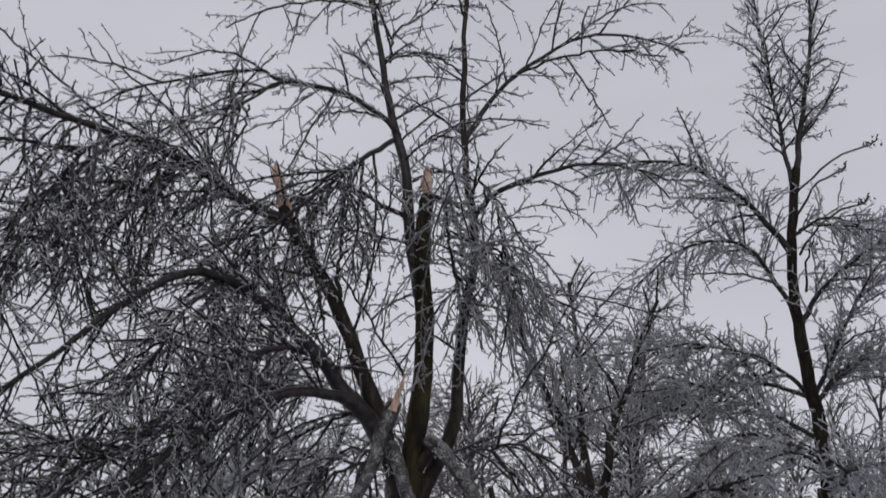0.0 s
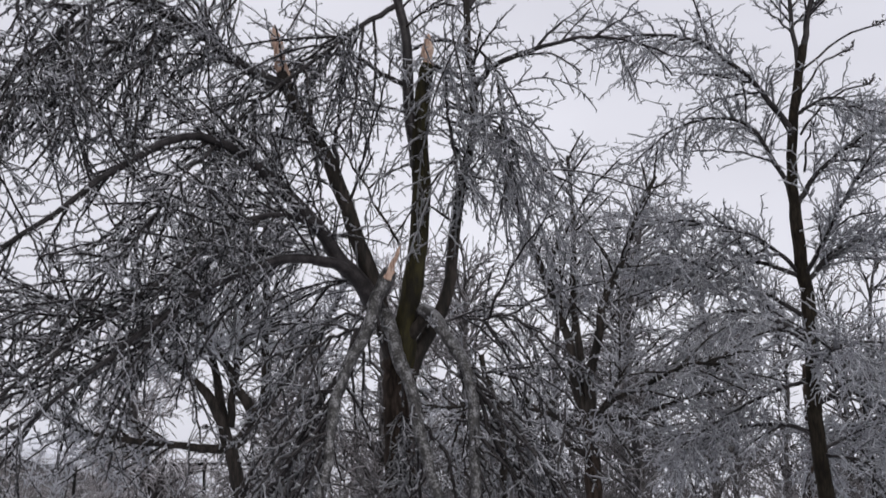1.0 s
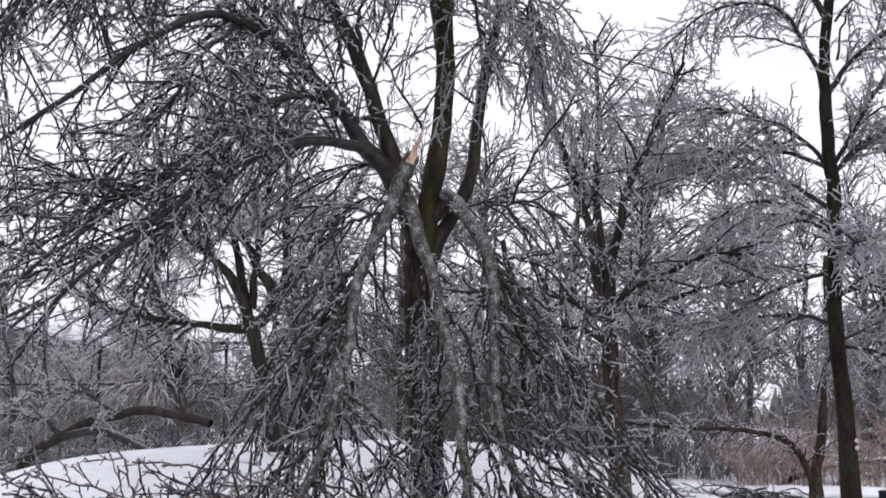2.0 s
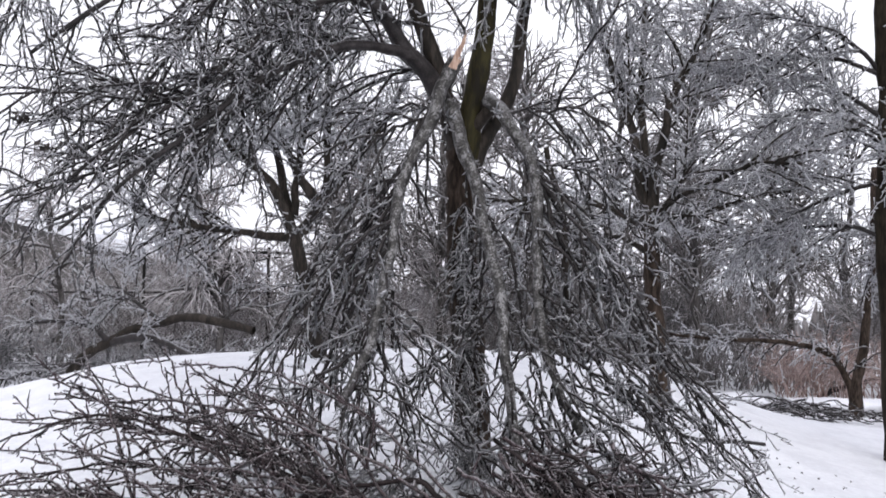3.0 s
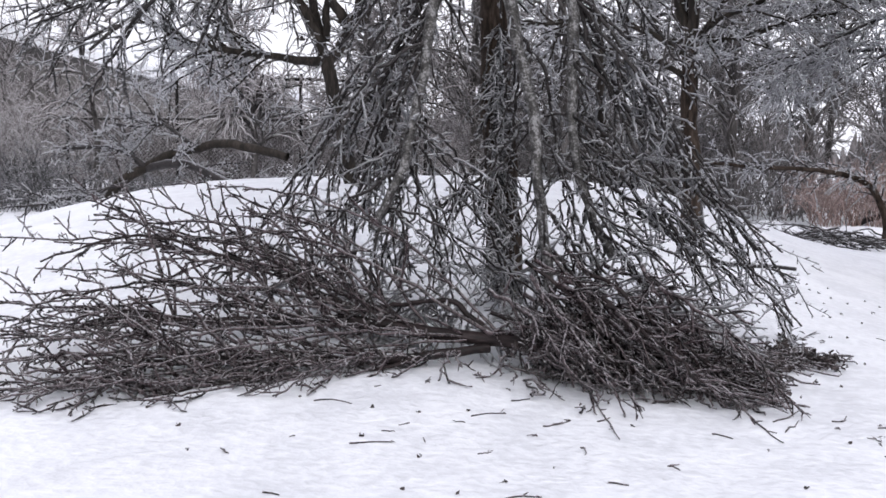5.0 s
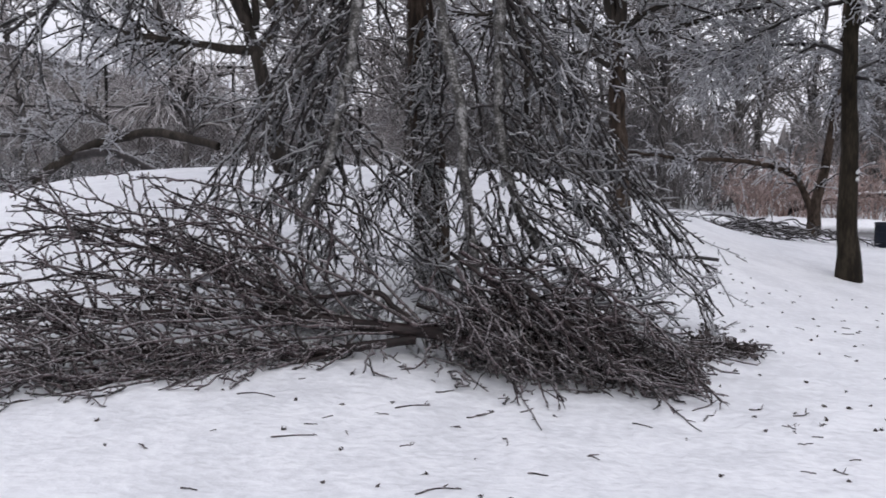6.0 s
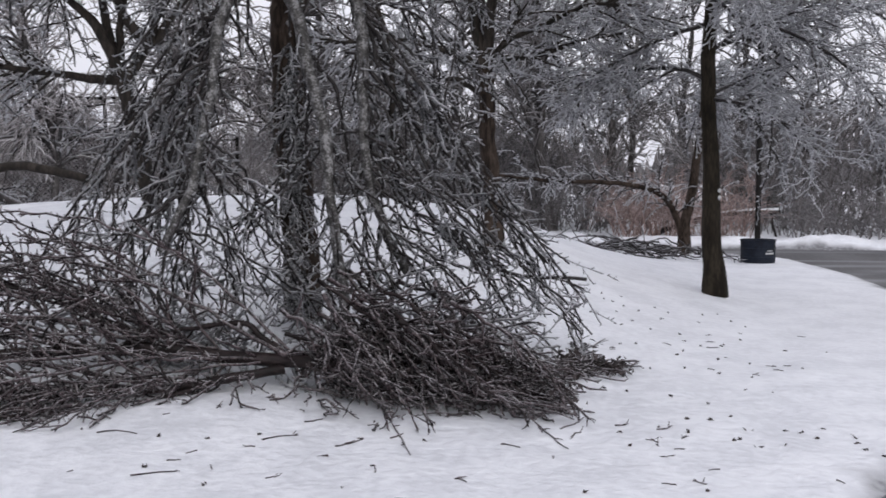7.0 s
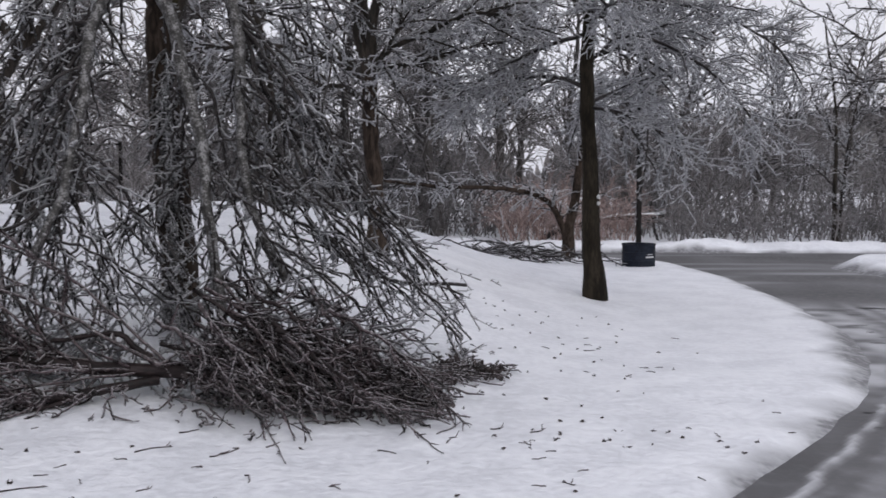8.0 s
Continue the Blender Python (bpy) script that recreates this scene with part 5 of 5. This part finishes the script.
def thicket(name, x0, x1, y0, y1, count, height, seed, label, mat, thick=0.014, bushy=1.0):
    """Frosted brush: many arching stems with side shoots."""
    g = np.random.default_rng(seed)
    x, y = g.uniform(x0, x1, count), g.uniform(y0, y1, count)
    o = np.stack([x, y, ground_z(x, y)], -1)
    h = g.uniform(*height, count)
    k = 6
    d = np.stack([g.normal(0, 0.35, count), g.normal(0, 0.35, count), np.ones(count)], -1)
    pts = [o]
    for s in range(k - 1):
        pts.append(pts[-1] + d * (h / (k - 1))[:, None])
        d = d + g.normal(0, 0.18, d.shape) + np.array([0, 0, -0.12])
    stems = [(np.stack(pts, 1), np.full((count, k), thick) * np.linspace(1.2, 0.6, k)[None])]
    one = spawn(stems, 3.2 * bushy, (0.4, 1.1), (25, 70), 0.5, 0.4, 4, (thick * 0.8, thick * 0.6), u0=0.2, g=g, kink=0.2)
    two = spawn(one, 4.4, (0.12, 0.5), (30, 70), 0.3, 0.3, 2, (thick * 0.65, thick * 0.5), g=g)
    v, f = join_tubes(stems + one + two, 3)
    return tagged(mesh_object(name, v, f, mat), label, "brush", kind="stuff")


thicket("brush", -32, -6, 25.5, 33, 700, (1.8, 4.5), 51, "pale frosted brush behind the mound", TWIG_FROST_HAZY, 0.013, 1.3)
thicket("brush", 4.2, 7.5, 26, 34, 150, (1.5, 4.6), 57, "frosted grey brush along the road", TWIG_FAR_HAZY, 0.018)
thicket("brush", -6, 1.6, 26, 34, 320, (1.5, 5.2), 52, "frosted grey brush along the road", TWIG_FAR_HAZY, 0.018)
thicket("brush", 7, 30, 27, 38, 450, (1.2, 3.8), 53, "frosted grey saplings along the road", TWIG_FAR_HAZY, 0.018)
thicket("brush", 5.4, 28, 23.2, 26.0, 760, (0.3, 1.2), 56, "low frosted brush along the far bank", TWIG_FAR_HAZY, 0.012, 1.3)
thicket("brush", -6, 3.2, 25.5, 28.5, 300, (0.4, 1.5), 61, "low frosted brush along the far bank", TWIG_FAR_HAZY, 0.012, 1.3)
thicket("dark_shrub", -13.2, -11.2, 19.5, 21.5, 70, (0.5, 1.2), 58, "dark low shrub at the mound's foot", TWIG, 0.014)
thicket("dark_shrub", -11.4, -9.8, 18.6, 20.0, 60, (0.4, 1.0), 59, "dark low shrub at the mound's foot", TWIG, 0.014)
thicket("dark_shrub", -18.5, -15.2, 20.5, 23.5, 150, (0.6, 1.7), 60, "dark low shrub at the mound's foot", TWIG, 0.015, 1.3)
thicket("red_brush", 1.6, 4.6, 23.2, 25.4, 170, (0.6, 1.5), 54, "reddish brown dogwood-like brush beyond the road", TWIG_RED, 0.010)
thicket("brush", 5.0, 30, 24.8, 29.0, 800, (0.25, 0.8), 62, "low frosted undergrowth along the far bank", TWIG_FAR_HAZY, 0.013, 1.2)
thicket("far_woods", -55, 55, 40, 56, 225, (4, 8), 55, "far grey woods", TWIG_FAR_HAZY, 0.045, 1.0)


def treeline():
    """The last trees against the sky, far behind: a ragged grey rim of many thin blades."""
    g = np.random.default_rng(91)
    n = 4200
    az = g.uniform(-1.1, 1.1, n)
    d = g.uniform(72, 90, n)
    x, y = d * np.sin(az), d * np.cos(az)
    gap = np.exp(-((((az - 0.085) / 0.022)) ** 2))
    h = (4.6 + 1.3 * value_noise(az * 9 + 40, az * 0, 17) + 0.8 * value_noise(az * 40 + 90, az * 0, 18)) * g.uniform(0.45, 1.0, n) * (1 - 0.62 * gap)
    k = 4
    pts = [np.stack([x, y, np.full(n, 0.2)], -1)]
    lean = g.normal(0, 0.10, (n, 3)) * np.array([1, 1, 0])
    for q in range(1, k):
        pts.append(pts[0] + np.array([0, 0, 1.0]) * (h * q / (k - 1))[:, None] + lean * (h * q / (k - 1))[:, None] + g.normal(0, 0.12, (n, 3)) * np.array([1, 1, 0]))
    R = np.array([0.30, 0.26, 0.17, 0.04])[None] * g.uniform(0.5, 1.2, (n, 1))
    v, f = join_tubes([(np.stack(pts, 1), R)], 3, 0.3)
    tagged(mesh_object("treeline", v, f, TWIG_FAR_HAZY), "far grey treeline against the sky", "trees", kind="stuff")


treeline()


def fallen_log():
    """A thin leaning log with snow along its top."""
    p = thing("fallen_log", (2.9, 24.6, 0.1), "thin snow-topped log leaning in the brush", "log")
    z0 = float(ground_z(2.7, 24.7))
    bark_mesh("log_stem", limb([(2.5, 24.8, z0), (3.3, 24.5, 0.42), (4.2, 24.35, 0.58), (5.3, 24.3, 0.64)], 0.075, 0.045, 16, 0.01, 5), LIMB_BARK, p, 9)
    bark_mesh("prop", limb([(5.05, 24.3, 0.64), (5.1, 24.35, 0.3), (5.2, 24.4, float(ground_z(5.2, 24.4)) - 0.02)], 0.03, 0.03, 8, 0.01, 6), LIMB_BARK, p, 7)
    bark_mesh("snow_cap", limb([(3.3, 24.5, 0.485), (4.2, 24.35, 0.64), (5.2, 24.3, 0.69)], 0.045, 0.03, 14, 0.008, 7), SNOW, p, 7, 0.2, "ridge of snow on the log")


fallen_log()


def stick_pile():
    """Fallen brushwood round the foot of the bent tree."""
    p = thing("stick_pile", (1.9, 18.6, 0.1), "small pile of fallen iced sticks on snow", "fallen branch")
    g = np.random.default_rng(93)
    lines = []
    for i in range(34):
        x, y, a, ln = g.uniform(0.9, 2.7), g.uniform(17.6, 19.2), g.uniform(-0.5, 0.5) + (math.pi if i % 2 else 0), g.uniform(0.5, 1.3)
        q = [(x + ln * u * math.cos(a), y + ln * u * math.sin(a) * 0.6, 0) for u in (0, 0.5, 1)]
        q = [(a1, b1, float(ground_z(a1, b1)) + g.uniform(0.02, 0.28) * (1 if j < 2 else 0.3)) for j, (a1, b1, c1) in enumerate(q)]
        lines.append(limb(q, 0.016, 0.009, 9, 0.02, 900 + i))
    for ln in lines:
        bark_mesh("stick", ln, LIMB_BARK, p, 5)
    sp = spawn(lines, 6, (0.1, 0.4), (25, 60), 0.2, 0.3, 4, (0.011, 0.008), g=g, floor=ground_z)
    twigs_part(sp, p, TWIG)


stick_pile()


# ---- barrel and pole ----
def trash_barrel():
    b = thing("trash_barrel", (3.57, 17.95, 0.05), "dark blue steel drum set in snow by the road", "barrel")
    bm = bmesh.new()
    prof = [(0.262, 0.0), (0.275, 0.012), (0.275, 0.13), (0.283, 0.145), (0.275, 0.16), (0.275, 0.27), (0.283, 0.285), (0.275, 0.30), (0.275, 0.40), (0.286, 0.41), (0.286, 0.425), (0.27, 0.425), (0.262, 0.40), (0.262, 0.10), (0.0, 0.10)]
    n = 32
    rings = [[bm.verts.new((3.57 + r * math.cos(a * 2 * math.pi / n), 17.95 + r * math.sin(a * 2 * math.pi / n), 0.02 + z)) for a in range(n)] for r, z in prof[:-1]]
    for p, q in zip(rings, rings[1:]):
        for a in range(n):
            bm.faces.new((p[a], p[(a + 1) % n], q[(a + 1) % n], q[a]))
    bm.faces.new(rings[-1])
    bmesh.ops.recalc_face_normals(bm, faces=bm.faces)
    part("drum", bm, DRUM, b)
    for z0, z1, a0, a1 in ((0.20, 0.225, -75, -38), (0.25, 0.262, -70, -45)):
        bm = bmesh.new()
        rows = [[bm.verts.new((3.57 + r * math.cos(radians(a0 + (a1 - a0) * i / 6)), 17.95 + r * math.sin(radians(a0 + (a1 - a0) * i / 6)), 0.02 + z)) for i in range(7)] for r, z in ((0.276, z0), (0.279, z0), (0.279, z1), (0.276, z1))]
        for p, q in zip(rows, rows[1:]):
            for i in range(6):
                bm.faces.new((p[i], p[i + 1], q[i + 1], q[i]))
        part("label_bar", bm, WHITE, b, "pale worn label bar")


trash_barrel()


def round_post(name, x, y, z0, z1, r, label, category):
    P = thing(name, (x, y, z0), label, category)
    bark_mesh("shaft", limb([(x, y, z0), (x, y, (z0 + z1) / 2), (x, y, z1)], r, r * 0.95, 6, 0), POLE, P, 12, 0)
    return P


round_post("post", 3.80, 19.23, 0.0, 4.2, 0.05, "dark steel post standing behind the drum", "post")


# ---- litter on the snow ----
def strewn_twig(points, r, seed):
    """A short iced twig lying on the snow."""
    q = smooth_line(points, 7, 0.004, seed)
    q[:, 2] = ground_z(q[:, 0], q[:, 1]) + r * 0.8
    u = np.linspace(1, 0.6, 7)
    sets = [(q[None], (r * u)[None])]
    g = np.random.default_rng(seed)
    sets += spawn(sets, 7, (0.03, 0.09), (30, 60), 0, 0.3, 3, (r * 0.8, r * 0.6), g=g, floor=ground_z)
    v, f = join_tubes(sets, 5)
    tagged(mesh_object("strewn_twig", v, f, TWIG_BROWN), "short broken brown twig lying on snow", "twig", "twigs strewn on the snow")


for i, (x, y, size, count) in enumerate([(0.71, 8.22, 0.05, 70), (0.55, 8.12, 0.06, 60), (0.62, 8.05, 0.04, 40), (0.42, 7.98, 0.06, 60)]):
    tagged(mesh_object("leaf_clump", *leaf_clump(x, y, size, count, 300 + i), LEAF, smooth=False), "dark clump of dead leaves on snow", "leaves", "leaf clumps on the snow")

lg = np.random.default_rng(9)
SPOTS = [
    (-1.90, 5.17, -1.71, 5.30),
    (-1.42, 5.88, -1.25, 6.03),
    (-1.01, 5.90, -0.89, 6.06),
    (-0.87, 6.72, -0.57, 5.78),
    (-0.73, 6.11, -0.67, 6.22),
    (-0.99, 4.57, -0.81, 4.71),
    (-0.75, 5.56, -0.71, 5.44),
    (-0.55, 5.04, -0.45, 5.02),
    (-0.29, 5.39, -0.23, 5.34),
    (-0.09, 6.10, 0.02, 6.04),
    (-1.19, 6.74, -0.97, 6.42),
    (-2.35, 5.80, -2.12, 5.81),
    (-1.57, 6.68, -1.49, 6.51),
    (0.25, 6.45, 0.41, 6.75),
    (0.82, 6.45, 0.92, 6.56),
    (0.58, 6.56, 0.66, 6.60),
    (1.52, 9.32, 1.62, 9.35),
    (0.92, 5.55, 0.97, 5.47),
    (-2.03, 4.39, -1.95, 4.39),
    (-2.47, 4.88, -2.42, 4.84),
    (0.84, 12.41, 0.95, 12.21),
    (-1.27, 6.27, -1.17, 6.34),
    (0.13, 6.49, 0.29, 6.08),
    (0.31, 6.27, 0.37, 6.38),
]
for i, (x0, y0, x1, y1) in enumerate(SPOTS):
    strewn_twig([(x0, y0, 0), ((x0 + x1) / 2 + lg.normal(0, 0.012), (y0 + y1) / 2 + lg.normal(0, 0.02), 0), (x1, y1, 0)], 0.0055, 400 + i)
for i in range(54):
    x, y = (lg.uniform(-3.2, 2.0), lg.uniform(5.2, 6.6)) if i % 2 else (lg.uniform(0.2, 2.6), lg.uniform(6.0, 11.0))
    a, ln = lg.uniform(0, 6.28), lg.uniform(0.025, 0.085)
    strewn_twig([(x, y, 0), (x + 0.5 * ln * math.cos(a), y + 0.5 * ln * math.sin(a) + 0.01, 0), (x + ln * math.cos(a), y + ln * math.sin(a), 0)], 0.0042, 500 + i)
for i in range(90):
    x, y = (lg.uniform(-3.2, 2.0), lg.uniform(4.2, 6.4)) if i % 3 == 0 else (lg.uniform(0.4, 2.2), lg.uniform(6.0, 11.5))
    tagged(mesh_object("leaf_scrap", *leaf_clump(x, y, 0.005 if i % 4 else 0.010, 2 + i % 4, 600 + i, None, 0.6), LEAF, smooth=False), "scrap of dead leaf on snow", "leaf", "leaf scraps on the snow")


# ---- behind the mound on the far side: fence and house ----
def chain_fence():
    f = thing("chain_fence", (-12.5, 27.0, 0.1), "dark chain-link fence with tall posts behind brush", "fence")
    for x, top in ((-14.6, 3.4), (-11.0, 3.5), (-7.6, 2.4), (-18.0, 2.4)):
        bark_mesh("fence_post", limb([(x, 26.3, 0.0), (x, 26.3, top / 2), (x, 26.3, top)], 0.045, 0.045, 5, 0), POLE, f, 8, 0)
    bark_mesh("rail", limb([(-18, 26.3, 2.3), (-13, 26.3, 2.31), (-7.6, 26.3, 2.3)], 0.025, 0.025, 8, 0), POLE, f, 6, 0)
    bark_mesh("rail", limb([(-11.9, 26.3, 3.35), (-10.6, 26.3, 3.36), (-9.6, 26.3, 3.3)], 0.04, 0.04, 6, 0), POLE, f, 6, 0)
    P = []
    for k in range(-16, 90):
        x = -18 + k * 0.116
        for a, b in (((x, 0.1), (x + 2.2, 2.3)), ((x + 2.2, 0.1), (x, 2.3))):
            if a[0] > -18 and b[0] > -18 and a[0] < -7.6 and b[0] < -7.6:
                P.append([(a[0], 26.3, a[1]), ((a[0] + b[0]) / 2, 26.3, (a[1] + b[1]) / 2), (b[0], 26.3, b[1])])
    v, fc = join_tubes([(np.array(P), np.full((len(P), 3), 0.006))], 3)
    mesh_object("wire_mesh", v, fc, POLE, f)["kind"] = "stuff"


chain_fence()


def box(name, lo, hi, mat, parent, bevel=0.02):
    bm = bmesh.new()
    bmesh.ops.create_cube(bm, size=1.0)
    for v in bm.verts:
        v.co = Vector([(a + b) / 2 + c * (b - a) for a, b, c in zip(lo, hi, v.co)])
    if bevel:
        bmesh.ops.bevel(bm, geom=list(bm.edges), offset=bevel, segments=1, affect="EDGES")
    return part(name, bm, mat, parent)


def house():
    """Gable end towards the park, with snow along the roof's edges."""
    h = thing("house", (-34, 43, 0), "grey-brown clapboard house with a snow-covered gable roof", "house")
    bm = bmesh.new()
    shape = [(-46.0, 0.0), (-22.2, 0.0), (-22.2, 4.1), (-34.1, 7.0), (-46.0, 4.1)]
    front = [bm.verts.new((x, 40.0, z)) for x, z in shape]
    back = [bm.verts.new((x, 50.0, z)) for x, z in shape]
    bm.faces.new(front)
    bm.faces.new(list(reversed(back)))
    for k in range(5):
        bm.faces.new((front[(k + 1) % 5], front[k], back[k], back[(k + 1) % 5]))
    bmesh.ops.recalc_face_normals(bm, faces=bm.faces)
    part("wall", bm, HOUSE, h)
    for side in (-1, 1):
        bm = bmesh.new()
        for y in (39.3, 50.6):
            for x, z in ((-34.1, 7.02), (-34.1 + side * 13.0, 3.85), (-34.1 + side * 13.0, 4.28), (-34.1, 7.55)):
                bm.verts.new((x, y, z))
        bm.verts.ensure_lookup_table()
        v = bm.verts
        for a in ((0, 1, 2, 3), (7, 6, 5, 4), (0, 4, 5, 1), (1, 5, 6, 2), (2, 6, 7, 3), (3, 7, 4, 0)):
            bm.faces.new([v[k] for k in a])
        bmesh.ops.recalc_face_normals(bm, faces=bm.faces)
        part("roof", bm, SNOW, h, "snow-covered roof slope")
    box("fascia", (-46.2, 39.9, 3.85), (-21.2, 40.0, 4.1), HOUSE, h, 0.01)
    box("chimney", (-36.6, 43.0, 6.0), (-35.2, 44.4, 8.0), HOUSE, h, 0.03)
    for x in (-43.5, -39.0, -33.0, -27.5):
        w = box("window", (x, 39.90, 1.4), (x + 1.5, 39.995, 3.0), WHITE, h, 0.01)
        box("pane", (x + 0.1, 39.87, 1.5), (x + 1.4, 39.91, 2.9), GLASS_DARK, w, 0.0)


def far_building():
    """A long low block beyond the road, seen through the twigs."""
    h = thing("building", (28, 63, 0), "long low grey building beyond the road", "building")
    box("wall", (22.4, 60.0, 0.0), (44.0, 70.0, 4.9), HOUSE, h, 0.03)
    box("roof", (22.1, 59.7, 4.9), (44.3, 70.3, 5.15), POLE, h, 0.03)
    for x in (24.5, 28.5, 32.5, 36.5, 40.5):
        w = box("window", (x, 59.92, 1.3), (x + 1.8, 59.995, 3.1), WHITE, h, 0.01)
        box("pane", (x + 0.1, 59.89, 1.4), (x + 1.7, 59.93, 3.0), GLASS_DARK, w, 0.0)


far_building()
house()
